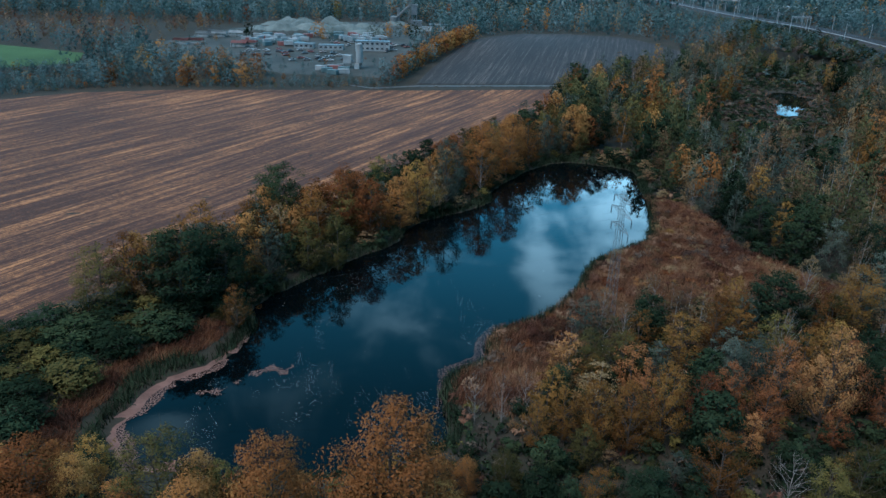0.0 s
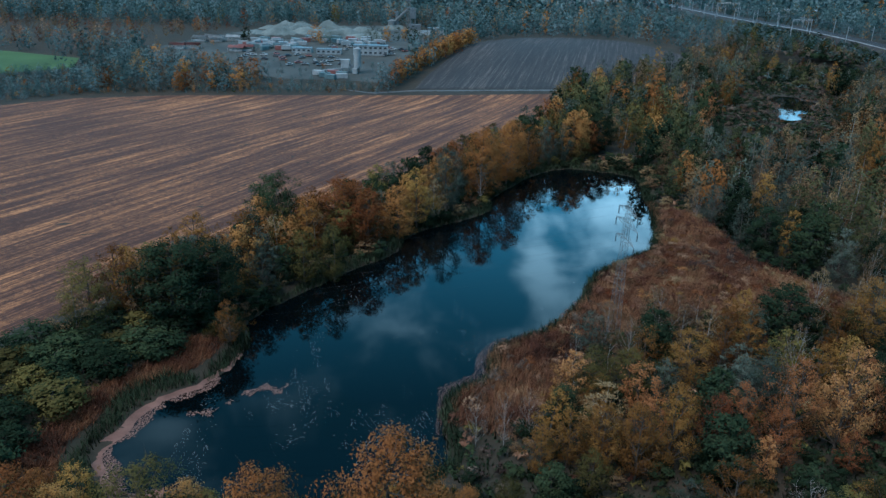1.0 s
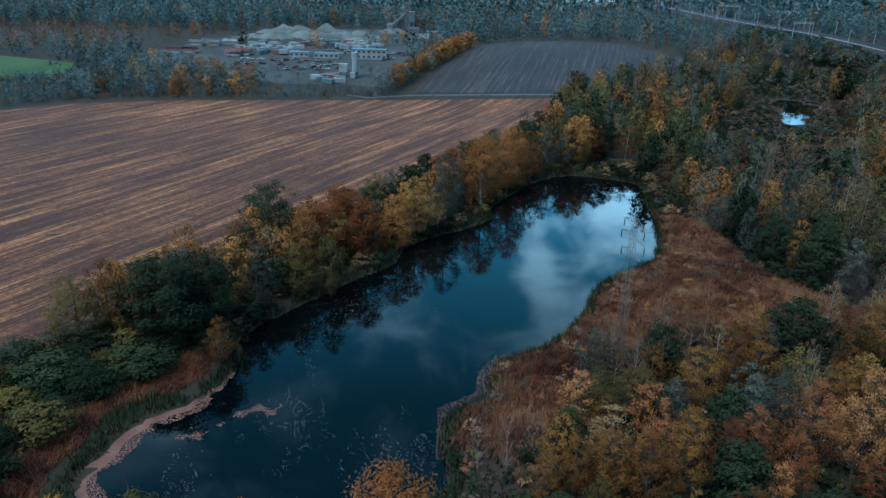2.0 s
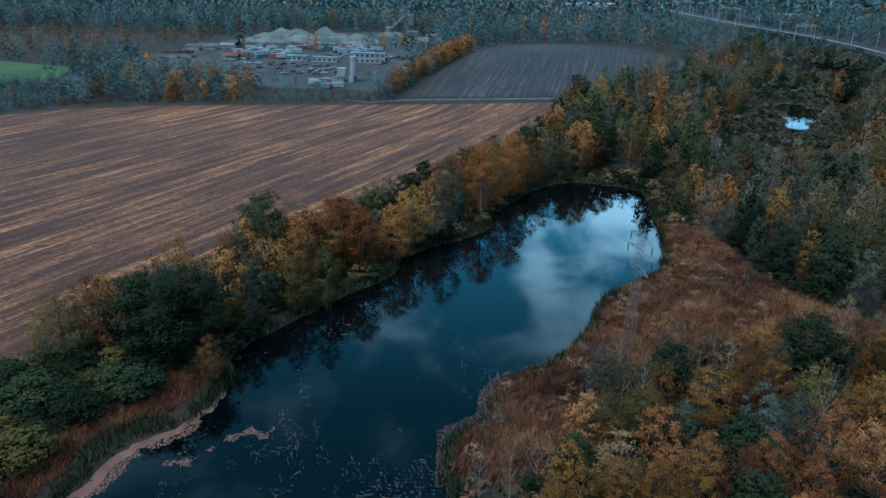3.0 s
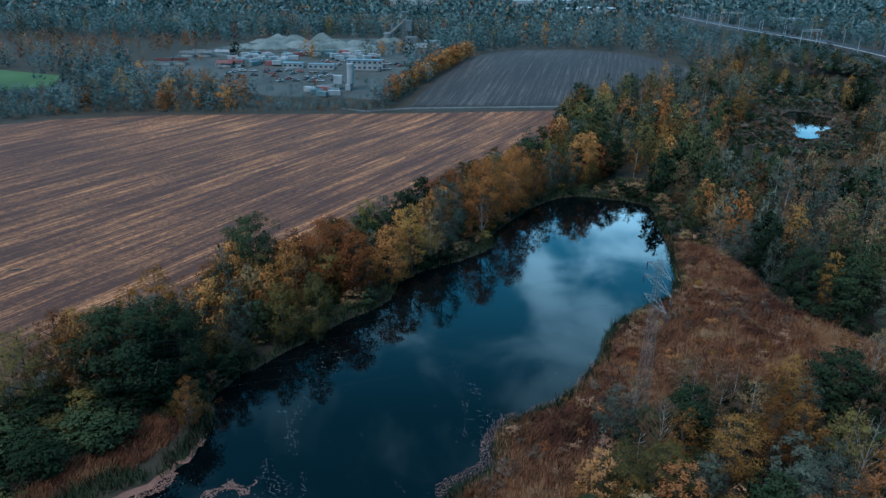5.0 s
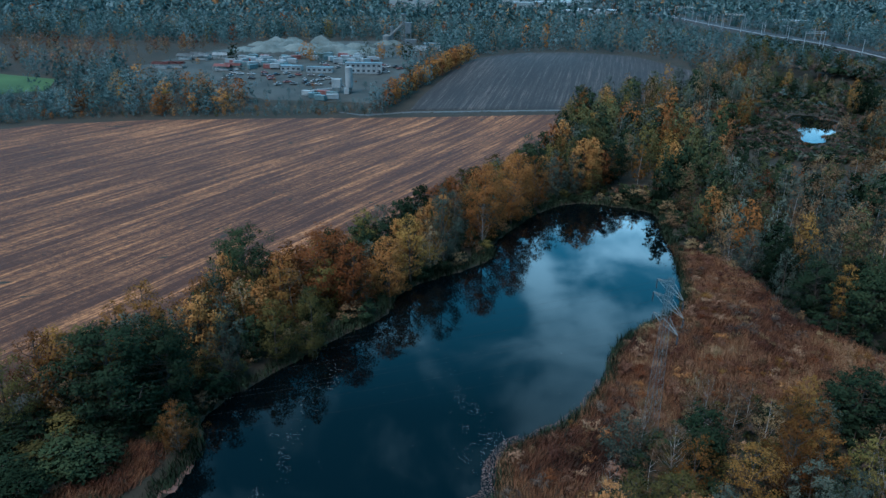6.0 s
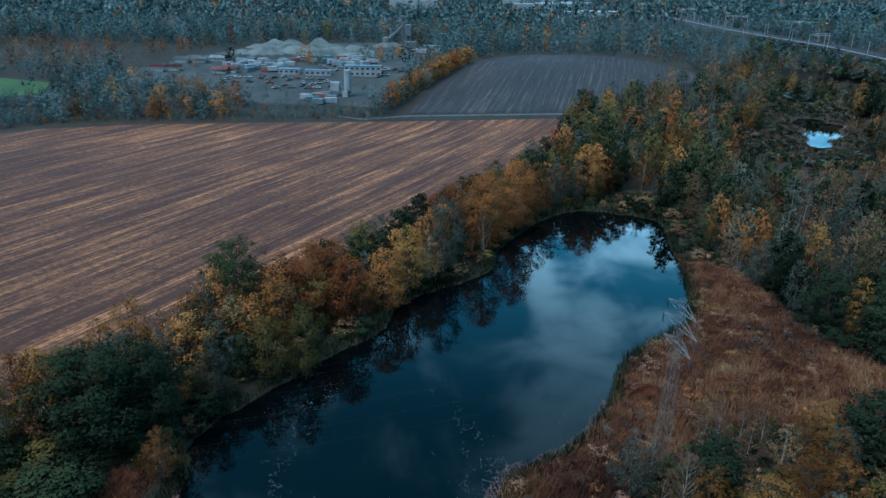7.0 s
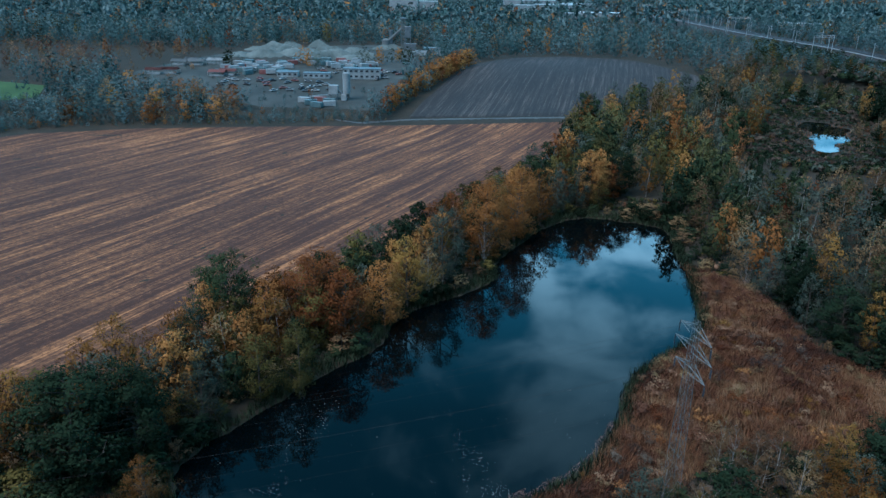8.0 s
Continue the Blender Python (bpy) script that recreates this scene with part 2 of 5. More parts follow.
# ---- mesh helpers ----
def mesh_of(name, verts, quads, material, tint=None):
    """A mesh from arrays of places and of four-cornered faces."""
    me = bpy.data.meshes.new(name)
    verts, quads = np.asarray(verts, np.float32), np.asarray(quads, np.int32)
    me.vertices.add(len(verts))
    me.vertices.foreach_set("co", verts.ravel())
    me.loops.add(quads.size)
    me.loops.foreach_set("vertex_index", quads.ravel())
    me.polygons.add(len(quads))
    me.polygons.foreach_set("loop_start", np.arange(0, quads.size, quads.shape[1], dtype=np.int32))
    me.update(calc_edges=True)
    if tint is not None:
        at = me.attributes.new("tint", "FLOAT", "POINT")
        at.data.foreach_set("value", np.asarray(tint, np.float32))
    me.materials.append(material)
    return me


def part(name, bm, material, parent=None, label=""):
    """One bmesh, or one ready mesh, as one object under a thing or a part."""
    if isinstance(bm, bmesh.types.BMesh):
        me = bpy.data.meshes.new(name)
        bmesh.ops.recalc_face_normals(bm, faces=bm.faces)
        bm.to_mesh(me)
        bm.free()
        me.materials.append(material)
    else:
        me = bm
    ob = new(name, me)
    ob.parent = parent
    return tagged(ob, label)


def add_box(bm, x, y, z, sx, sy, sz, bevel=0.0, m=None):
    """A box by its middle and sizes, put into bm."""
    made = bmesh.ops.create_cube(bm, size=1.0, matrix=(m or Matrix()) @ Matrix.LocRotScale((x, y, z), None, (sx, sy, sz)))
    if bevel:
        edges = list({e for v in made["verts"] for e in v.link_edges})
        bmesh.ops.bevel(bm, geom=edges, offset=bevel, segments=1, affect="EDGES", profile=0.5)
    return bm


def add_rod(bm, a, b, r1, r2=None, sides=8):
    """A tapered rod from a to b."""
    a, b = Vector(a), Vector(b)
    turn = (b - a).to_track_quat("Z", "Y").to_matrix().to_4x4()
    bmesh.ops.create_cone(bm, cap_ends=True, segments=sides, radius1=r1, radius2=r1 if r2 is None else r2, depth=(b - a).length,
                          matrix=Matrix.Translation((a + b) / 2) @ turn)
    return bm


def box_bm(*a, **k):
    return add_box(bmesh.new(), *a, **k)


def rod_bm(*a, **k):
    return add_rod(bmesh.new(), *a, **k)


def smooth(u):
    u = np.clip(u, 0, 1)
    return u * u * (3 - 2 * u)


def spline(points, steps):
    """A closed curve through the points."""
    p = np.asarray(points, float)
    t = np.linspace(0, 1, steps, endpoint=False)[:, None]
    out = []
    for i in range(len(p)):
        a, b, c, d = p[i - 1], p[i], p[(i + 1) % len(p)], p[(i + 2) % len(p)]
        out.append(0.5 * (2 * b + (c - a) * t + (2 * a - 5 * b + 4 * c - d) * t ** 2 + (3 * b - a - 3 * c + d) * t ** 3))
    return np.concatenate(out)


def shore_distance(x, y, ring):
    """Metres from the ring, minus inside it."""
    x, y = np.atleast_1d(np.asarray(x, float)), np.atleast_1d(np.asarray(y, float))
    best, inside = np.full(x.shape, 1e9), np.zeros(x.shape, bool)
    for (ax, ay), (bx, by) in zip(ring, np.roll(ring, -1, 0)):
        dx, dy = bx - ax, by - ay
        u = np.clip(((x - ax) * dx + (y - ay) * dy) / (dx * dx + dy * dy + 1e-9), 0, 1)
        best = np.minimum(best, np.hypot(x - ax - u * dx, y - ay - u * dy))
        inside ^= ((ay > y) != (by > y)) & (x < (bx - ax) * (y - ay) / (by - ay + 1e-12) + ax)
    return np.where(inside, -best, best)


# ---- the lie of the land ----
POND = [(-45, 92), (-44, 98), (-42, 105), (-37, 111), (-34.2, 118), (-34, 125), (-36, 132), (-30.7, 142), (-27, 147), (-21, 156.5),
        (-12, 168), (-7.5, 182), (1.2, 190), (11.3, 200.5), (12.5, 211), (24.4, 234), (36, 246), (46.5, 246), (60, 238.5), (57.7, 216.5),
        (55.6, 200), (50.5, 178), (41.7, 168), (32.4, 158.5), (26, 142), (19, 133), (10, 125.5), (7, 115.5), (1.3, 110.5), (0.5, 103),
        (1.5, 94), (-6, 88), (-18, 85), (-30, 85), (-40, 86)]
rng = np.random.default_rng(7)
pond_ring = spline(POND, 6)
pond_ring += rng.normal(0, 0.28, pond_ring.shape)
FAR_POND = [(144, 325), (150, 343), (151, 349), (157, 360), (157, 374), (166, 386), (174, 383), (173, 376), (178, 370), (169, 357), (165, 345), (155, 337), (151, 327)]
far_ring = spline(FAR_POND, 5)


def land(x, y):
    """The height of the land away from the water."""
    z = 1.6 + 12 * smooth((y - 340) / 200) + 10 * smooth((x - 60) / 140) * smooth((y - 240) / 220)
    return z + 3.5 * np.exp(-((x - 62) / 60) ** 2 - ((y - 470) / 80) ** 2)


FAR_Z = float(land(152.0, 352.0)) - 1.2


def ground_z(x, y):
    x, y = np.atleast_1d(np.asarray(x, float)), np.atleast_1d(np.asarray(y, float))
    z = land(x, y)
    d = shore_distance(x, y, pond_ring)
    bank = np.where(d < 0, np.maximum(d * 0.35, -1.2), np.where(d < 3, d * 0.25, 0.75 + (d - 3) * 0.06))
    z = np.where(d < 17, np.minimum(z, bank), z)
    e = shore_distance(x, y, far_ring)
    z = np.where(e < 66, np.minimum(z, FAR_Z + np.where(e < 0, np.maximum(e * 0.3, -1.0), np.where(e < 30, e * 0.06, 1.8 + (e - 30) * 0.14))), z)
    return z


def spread(lo, hi, step, reach):
    """Even steps between lo and hi, then growing ones out to the reach."""
    mid = list(np.arange(lo, hi + step / 2, step))
    out, s = [], step
    v = mid[-1]
    while v < reach:
        s *= 1.16
        v += s
        out.append(v)
    low, s, v = [], step, mid[0]
    while v > -reach:
        s *= 1.16
        v -= s
        low.append(v)
    return np.array(low[::-1] + mid + out)


def sheet(name, X, Y, Z, material):
    """A grid of places as one mesh."""
    r, c = X.shape
    i = np.arange(r * c).reshape(r, c)
    quads = np.stack([i[:-1, :-1], i[:-1, 1:], i[1:, 1:], i[1:, :-1]], -1).reshape(-1, 4)
    me = mesh_of(name, np.stack([X, Y, Z], -1).reshape(-1, 3), quads, material)
    me.polygons.foreach_set("use_smooth", np.ones(len(quads), bool))
    return me


gx, gy = np.union1d(spread(-72, 84, 1.6, 4500), np.arange(126, 190, 2.6)), np.union1d(spread(70, 262, 1.6, 4500), np.arange(308, 400, 2.6))
GX, GY = np.meshgrid(gx, gy)
GZ = ground_z(GX.ravel(), GY.ravel()).reshape(GX.shape)
GZ += np.where(np.hypot(GX, GY - 150) < 700, 1.0, 0.0) * rng.normal(0, 0.06, GX.shape)
tagged(part("ground", sheet("ground", GX, GY, GZ, litter), litter), "dark leaf-littered rough ground under the autumn trees", "ground", kind="structure")


def water_sheet(name, ring, z, label):
    bm = bmesh.new()
    nxt, prv = np.roll(ring, -1, 0), np.roll(ring, 1, 0)
    t = nxt - prv
    nrm = np.stack([t[:, 1], -t[:, 0]], -1) / (np.linalg.norm(t, axis=1)[:, None] + 1e-9)
    area = np.sum(ring[:, 0] * nxt[:, 1] - nxt[:, 0] * ring[:, 1])
    grown = ring + nrm * (1.6 if area > 0 else -1.6)
    bmesh.ops.triangulate(bm, faces=[bm.faces.new([bm.verts.new((x, y, z)) for x, y in grown])])
    for f in bm.faces:
        if f.normal.z < 0:
            f.normal_flip()
    me = bpy.data.meshes.new(name)
    bm.to_mesh(me)
    bm.free()
    me.materials.append(water_mat)
    tagged(part(name, me, water_mat), label, "water", kind="structure")


water_sheet("water", spline(POND, 6), 0.0, "still dark pond water mirroring clouds and trees")
water_sheet("water_far", far_ring, FAR_Z, "small far pond mirroring the pale sky")


def along(points, n):
    p = np.asarray(points, float)
    s = np.r_[0, np.cumsum(np.linalg.norm(np.diff(p, axis=0), axis=1))]
    u = np.linspace(0, s[-1], n)
    return np.stack([np.interp(u, s, p[:, k]) for k in range(2)], -1)


def patch_between(name, near, far, n, m, lift, material):
    """A sheet between two lines, lying on the land."""
    a, b = along(near, n), along(far, n)
    v = np.linspace(0, 1, m)[:, None, None]
    P = a[None] * (1 - v) + b[None] * v
    Z = land(P[..., 0], P[..., 1]) + lift
    Z[0] -= 0.3
    Z[-1] -= 0.3
    return part(name, sheet(name, P[..., 0], P[..., 1], Z, material), material)


FIELD_EDGE = [(-150, 20), (-76, 116), (-68, 127), (-38, 172), (-12, 211), (15, 255), (32, 300), (44, 340), (51, 376)]
tagged(patch_between("field", FIELD_EDGE, [(-420, 150), (-280, 250), (-200, 312), (-175, 338), (-137, 352), (-90, 360), (-40, 366), (10, 372), (52, 377)],
                     160, 60, 0.12, stubble), "harvested stubble field with straw rows over brown earth", "field", kind="structure")
tagged(patch_between("field_far", [(-20, 382), (0, 384), (25, 386), (53, 387), (80, 395), (110, 410), (134, 432)],
                     [(-15, 412), (0, 470), (13.6, 508), (45, 548), (78, 559), (114, 514), (136, 459)], 60, 50, 0.35, earth),
       "dark ploughed field on a low rise", "field", kind="structure")
tagged(patch_between("meadow", [(-430, 330), (-300, 358), (-240, 390), (-208, 407)], [(-430, 480), (-330, 462), (-275, 447), (-217, 432)], 30, 20, 0.3, grass),
       "green meadow beyond the stubble field", "field", kind="structure")
tagged(patch_between("yard", [(-175, 432), (-130, 420), (-93, 398), (-60, 396), (-31, 394)], [(-185, 470), (-150, 560), (-90, 625), (-55, 640), (-15, 560)], 40, 40, 0.3, yard_soil),
       "bare trampled yard ground of the gravel works", "ground", kind="structure")
tagged(patch_between("track", [(-52, 374), (-40, 368.5), (-20, 377), (10, 380), (53, 383.5)], [(-56, 378), (-42, 372.5), (-20, 380), (10, 383), (53, 386.5)], 40, 3, 0.25, asphalt),
       "narrow wet asphalt track along the field", "road", kind="structure")


# ---- trees ----
def tube(points, radii, sides=6):
    """A tapered limb along the points: places and faces."""
    p = np.asarray(points, float)
    t = np.gradient(p, axis=0)
    t /= np.linalg.norm(t, axis=1)[:, None] + 1e-9
    ref = np.where(np.abs(t[:, 2:3]) > 0.9, [[1.0, 0, 0]], [[0, 0, 1.0]])
    u = np.cross(t, ref)
    u /= np.linalg.norm(u, axis=1)[:, None]
    w = np.cross(t, u)
    a = np.linspace(0, 2 * np.pi, sides, endpoint=False)
    ring = np.cos(a)[None, :, None] * u[:, None] + np.sin(a)[None, :, None] * w[:, None]
    v = (p[:, None] + ring * np.asarray(radii)[:, None, None]).reshape(-1, 3)
    i = np.arange(len(p) * sides).reshape(len(p), sides)
    f = np.stack([i[:-1], np.roll(i, -1, 1)[:-1], np.roll(i, -1, 1)[1:], i[1:]], -1).reshape(-1, 4)
    return v, f


def gather(pieces):
    vs, fs, k = [], [], 0
    for v, f in pieces:
        vs.append(v)
        fs.append(f + k)
        k += len(v)
    return np.concatenate(vs), np.concatenate(fs)


def cards(r, centres, size, outward, up=0.35, shake=0.75):
    """Small three-cornered leaves round the places, turned loosely outward."""
    n = len(centres)
    nrm = r.normal(0, shake, (n, 3)) + outward
    nrm[:, 2] += up
    nrm /= np.linalg.norm(nrm, axis=1)[:, None] + 1e-9
    ref = r.normal(0, 1, (n, 3))
    a = np.cross(nrm, ref)
    a /= np.linalg.norm(a, axis=1)[:, None] + 1e-9
    b = np.cross(nrm, a)
    s = size * r.uniform(0.6, 1.35, (n, 1))
    lop = r.uniform(0.45, 0.85, (n, 1))
    v = np.stack([centres - a * s - b * s * 0.2, centres + b * s * lop - nrm * s * 0.15, centres + a * s - b * s * 0.2 + nrm * s * 0.1], 1)
    return v.reshape(-1, 3), np.arange(3 * n).reshape(n, 3)


# kind: crown's foot, its widest height (shares), limbs, leaves, leaf size, puff size, rise of the limbs, taper, bark, label
KINDS = {
    "rust": (0.10, 0.40, 44, 9500, 0.150, 1.15, 0.8, 0.50, bark, "broad oak with dense rust-orange autumn leaves"),
    "gold": (0.10, 0.34, 38, 7200, 0.125, 0.80, 1.3, 0.62, bark, "slender tree with thinning ochre-gold leaves"),
    "copper": (0.12, 0.36, 36, 6600, 0.125, 0.80, 1.2, 0.62, bark, "upright tree with salmon-orange leaves and bare stems"),
    "lime": (0.06, 0.40, 40, 8600, 0.135, 0.92, 0.9, 0.50, bark, "tree with yellow-green leaves turning brown"),
    "olive": (0.06, 0.38, 38, 7600, 0.130, 0.86, 1.1, 0.60, bark, "tall tree with dull olive-green leaves"),
    "oakgreen": (0.04, 0.42, 44, 10500, 0.185, 1.00, 0.7, 0.45, bark, "full dark green broadleaf tree"),
    "grey": (0.05, 0.38, 38, 7600, 0.125, 0.84, 1.3, 0.60, bark, "grey-green willow with fine thin leaves"),
    "pale": (0.10, 0.36, 40, 5200, 0.115, 0.74, 1.5, 0.70, birch_bark, "birch with white bark and thin tan leaves"),
    "bare": (0.15, 0.45, 44, 900, 0.090, 0.70, 1.2, 0.60, birch_bark, "almost leafless pale tree with thin bare limbs"),
}
TREE_H, TREE_W = 14.0, 10.0


def crown_shape(r, kind, leaves, leaf, solid=False):
    """Rising limbs that carry flattened puffs of leaves: the limbs, the leaf triangles and their soft normals."""
    foot, wide, limbs, _, _, puff, rise, taper, *_ = KINDS[kind]
    limbs = max(10, int(limbs * min(1.0, (leaves / 3000) ** 0.3)))
    u = np.clip((np.arange(limbs) + r.uniform(0.1, 0.9, limbs)) / limbs, 0.03, 0.985) ** 0.85
    az = np.arange(limbs) * 2.4 + r.uniform(-0.5, 0.5, limbs)
    reach = np.where(u < wide, (u / wide) ** 0.45, np.clip(1 - ((u - wide) / (1 - wide)) ** 2, 0, 1) ** taper)
    swell = 1 + 0.16 * np.sin(2 * az + r.uniform(0, 6)) + 0.12 * np.sin(3 * az + r.uniform(0, 6))
    rad = np.maximum(0.25, TREE_W / 2 * 0.96 * reach * swell * r.uniform(0.72, 1.05, limbs))
    tip = np.stack([rad * np.cos(az), rad * np.sin(az), TREE_H * (foot + (0.95 - foot) * u)], -1)
    base_z = np.clip(tip[:, 2] - rise * rad * r.uniform(0.7, 1.2, limbs), TREE_H * 0.10, TREE_H * 0.86)
    base = np.stack([np.zeros(limbs), np.zeros(limbs), base_z], -1)
    mid = base * 0.45 + tip * 0.55 + np.c_[r.normal(0, 0.25, (limbs, 2)), -0.10 * rad]
    m = 5 if leaves > 2500 else 4 if leaves > 700 else 3
    f = r.uniform(0.42, 1.0, (limbs, m))[..., None] ** 0.7
    at = base[:, None] * (1 - f) ** 2 + 2 * f * (1 - f) * mid[:, None] + tip[:, None] * f ** 2
    at = at + r.normal(0, 1, (limbs, m, 3)) * (0.10 + 0.11 * rad)[:, None, None] * np.array([1, 1, 0.8])
    at = at.reshape(-1, 3)
    size = puff * r.uniform(0.65, 1.35, len(at)) * np.repeat(np.clip(0.75 + 0.11 * rad, 0.7, 1.2), m)
    if solid:
        size = size * 1.35
    which = r.choice(len(at), leaves, p=size ** 2 / np.sum(size ** 2))
    off = r.normal(0, 1, (leaves, 3))
    off /= np.linalg.norm(off, axis=1)[:, None]
    c = at[which] + off * (size[which] * r.uniform(0.10, 1.0, leaves) ** 0.5)[:, None] * np.array([1.0, 1.0, 0.62])
    axis = (c - np.array([0, 0, TREE_H * (foot + 0.9 * wide)])) / np.array([TREE_W / 2, TREE_W / 2, TREE_H * 0.42])
    soft = off * (0.32 if solid else 0.55) + axis * 0.95 + np.array([0, 0, 0.12]) + r.normal(0, 0.10 if solid else 0.16, (leaves, 3))
    soft /= np.linalg.norm(soft, axis=1)[:, None] + 1e-9
    v, fc = cards(r, c, leaf, soft * 1.1, 0.3, 0.6)
    return base, mid, tip, v, fc, soft


def soften(me, v, soft):
    """Leaves take the light of their crown's rounding."""
    n = np.sum(np.cross(v[1::3] - v[0::3], v[2::3] - v[0::3]) * soft, axis=1) < 0
    k = np.where(n[:, None], -soft, soft)
    me.polygons.foreach_set("use_smooth", np.ones(len(me.polygons), bool))
    me.normals_split_custom_set_from_vertices(np.repeat(k, 3, 0).tolist())


def tree_meshes(kind, seed, rich=1.0):
    foot, wide, limbs, leaves, leaf, puff, rise, taper, wood, _ = KINDS[kind]
    r = np.random.default_rng(seed)
    n = max(260, int(leaves * rich))
    base, mid, tip, lv, lf, soft = crown_shape(r, kind, n, leaf * (leaves / n) ** 0.5 * 1.08)
    thick = {"bare": 0.5, "pale": 0.6}.get(kind, 1.0)
    bend = np.cumsum(r.normal(0, 0.10, (7, 2)), axis=0)
    bend -= bend[0]
    hs = np.linspace(-0.4, TREE_H * 0.90, 7)
    trunk = np.c_[bend, hs]
    pieces = [tube(trunk, np.linspace(0.24, 0.03, 7) * thick, 6)]
    step = 1 if rich > 0.5 else 3
    for a, b, c in zip(base[::step], mid[::step], tip[::step]):
        a = np.array([np.interp(a[2], hs, bend[:, 0]), np.interp(a[2], hs, bend[:, 1]), a[2]])
        pieces.append(tube([a, b, c], np.array([0.085, 0.055, 0.018]) * thick, 3))
        for _ in range(5 if kind == "bare" else 1 if rich > 0.7 else 0):
            g = r.uniform(0.35, 0.9)
            root = b * (1 - g) + c * g
            pieces.append(tube([root, root + r.normal(0, 0.6, 3) + np.array([0, 0, 0.7])], np.array([0.03, 0.01]) * thick, 3))
    tv, tf = gather(pieces)
    crown = mesh_of("crown", lv, lf, leaf_of[kind])
    soften(crown, lv, soft)
    return mesh_of("trunk", tv, tf, wood), crown


made_trees = {}
turn_rng = np.random.default_rng(21)


def plant(kind, x, y, h, w, variant=0, rich=1.0, group="", name="tree"):
    """One tree of that kind, height and crown width, standing on the ground."""
    key = (kind, variant, rich)
    z = float(ground_z(x, y)[0])
    s = Vector((w / TREE_W, w / TREE_W, h / TREE_H))
    q = Euler((turn_rng.normal(0, 0.03), turn_rng.normal(0, 0.03), turn_rng.uniform(0, 6.28)))
    if key not in made_trees:
        ob = new(name)
        t, c = tree_meshes(kind, 100 + 17 * variant + sum(map(ord, kind)), rich)
        part("trunk", t, bark, ob)
        part("crown", c, bark, ob)
        tagged(ob, KINDS[kind][-1], "tree", group)
        ob.matrix_basis = Matrix.LocRotScale((x, y, z), q, s)
        made_trees[key] = ob
        return ob
    ob = made_trees[key]
    k = Vector([a / b for a, b in zip(s, ob.scale)])
    return tagged(copy_thing(ob, Matrix.LocRotScale((x, y, z), q, k)), group=group)


BELT = [("lime", -60.2, 123.6, 14.6, 10.2), ("gold", -57.2, 128.4, 15.6, 10.4), ("oakgreen", -47.5, 127.9, 16.7, 17), ("oakgreen", -41.4, 132.1, 15.9, 12.5),
        ("gold", -49.5, 144.8, 15.8, 9.9), ("gold", -41.5, 148.2, 15.6, 11.2), ("oakgreen", -38.0, 165.2, 18.4, 12.2), ("lime", -26.0, 149.9, 14.4, 11.7),
        ("rust", -24.3, 170.6, 16.7, 14.5), ("rust", -18.0, 167.1, 15.9, 10.1), ("rust", -11.6, 175.5, 14.4, 9.8), ("oakgreen", -19.0, 187.3, 11.4, 7.9),
        ("gold", -7.6, 184.4, 16.4, 11.0), ("grey", -0.5, 194.7, 19.4, 12.5), ("pale", -3.4, 189.8, 12, 6.8), ("rust", 9.2, 211.6, 21, 12.5),
        ("rust", 17.4, 224.7, 21, 12.5), ("gold", 25.7, 239.0, 17, 11.3), ("grey", 34.7, 250, 16.2, 12.8)]
BELT_FAR = [("rust", 42.0, 256.0, 17.7, 11.2), ("oakgreen", 52.6, 265.5, 15.3, 12.7), ("gold", -36.2, 122.1, 9.3, 5.5), ("grey", -34.8, 140.5, 12.0, 7.1), ("rust", -38.9, 151.8, 10.2, 7.6)]
NEAR = [("lime", 26.2, 107.3, 10.5, 11.6), ("gold", 41.9, 113.6, 12.8, 13.1), ("pale", 44.7, 131.9, 8.1, 8.5), ("gold", 52.7, 130.4, 9.7, 7.4),
        ("oakgreen", 61.3, 130.8, 10.4, 11.1), ("pale", 67.8, 133.6, 13.4, 6.7), ("gold", 74.5, 127.7, 14.5, 10.2), ("grey", 83.1, 135.1, 14.0, 9.0),
        ("pale", 31.2, 118.4, 9.5, 6.1), ("pale", 38.7, 129.2, 10.2, 5.5), ("copper", 49.0, 98.5, 15.0, 8.5), ("copper", 54.5, 96.5, 18.2, 9.0), ("copper", 58.8, 99.5, 14.0, 7.5), ("copper", 36.8, 95.0, 11.0, 6.6), ("copper", 41.0, 96.2, 12.0, 6.8),
        ("gold", 28.2, 90.9, 14.0, 10.4), ("gold", 23.7, 91.7, 11.6, 9.5), ("gold", 15.5, 91.1, 9.9, 7.7), ("gold", 21.1, 92.3, 10.3, 6.2),
        ("copper", 45.0, 93.5, 9.8, 6.5), ("gold", 34.6, 80.3, 11.6, 7.8), ("lime", 48.9, 79.2, 10.8, 9.5)]
FRONT = [("grey", 45.4, 104.0, 11.7, 10.0), ("bare", 52.9, 109.2, 13.5, 6.1), ("oakgreen", 68.2, 107.2, 11.1, 8.4), ("copper", 63.4, 96.7, 11.1, 6.7),
         ("lime", 9.0, 78.9, 9.1, 4.8), ("gold", 18.6, 76.9, 8.7, 5.5), ("bare", 43.6, 81.1, 7.8, 7.3), ("oakgreen", 25.3, 77.1, 8.1, 7.4),
         ("bare", 5.5, 96.5, 9.2, 4.2), ("bare", 9.4, 96.8, 8.7, 4.2), ("bare", 13.0, 98.3, 8.0, 4.3), ("rust", -4.3, 71.4, 21.1, 13.7),
         ("rust", -16.7, 70.5, 16.4, 9.4), ("lime", -30.7, 74.2, 13.8, 9.7), ("rust", -26.2, 71.9, 9.9, 8.0), ("rust", -45.8, 74.9, 11.1, 10.0)]
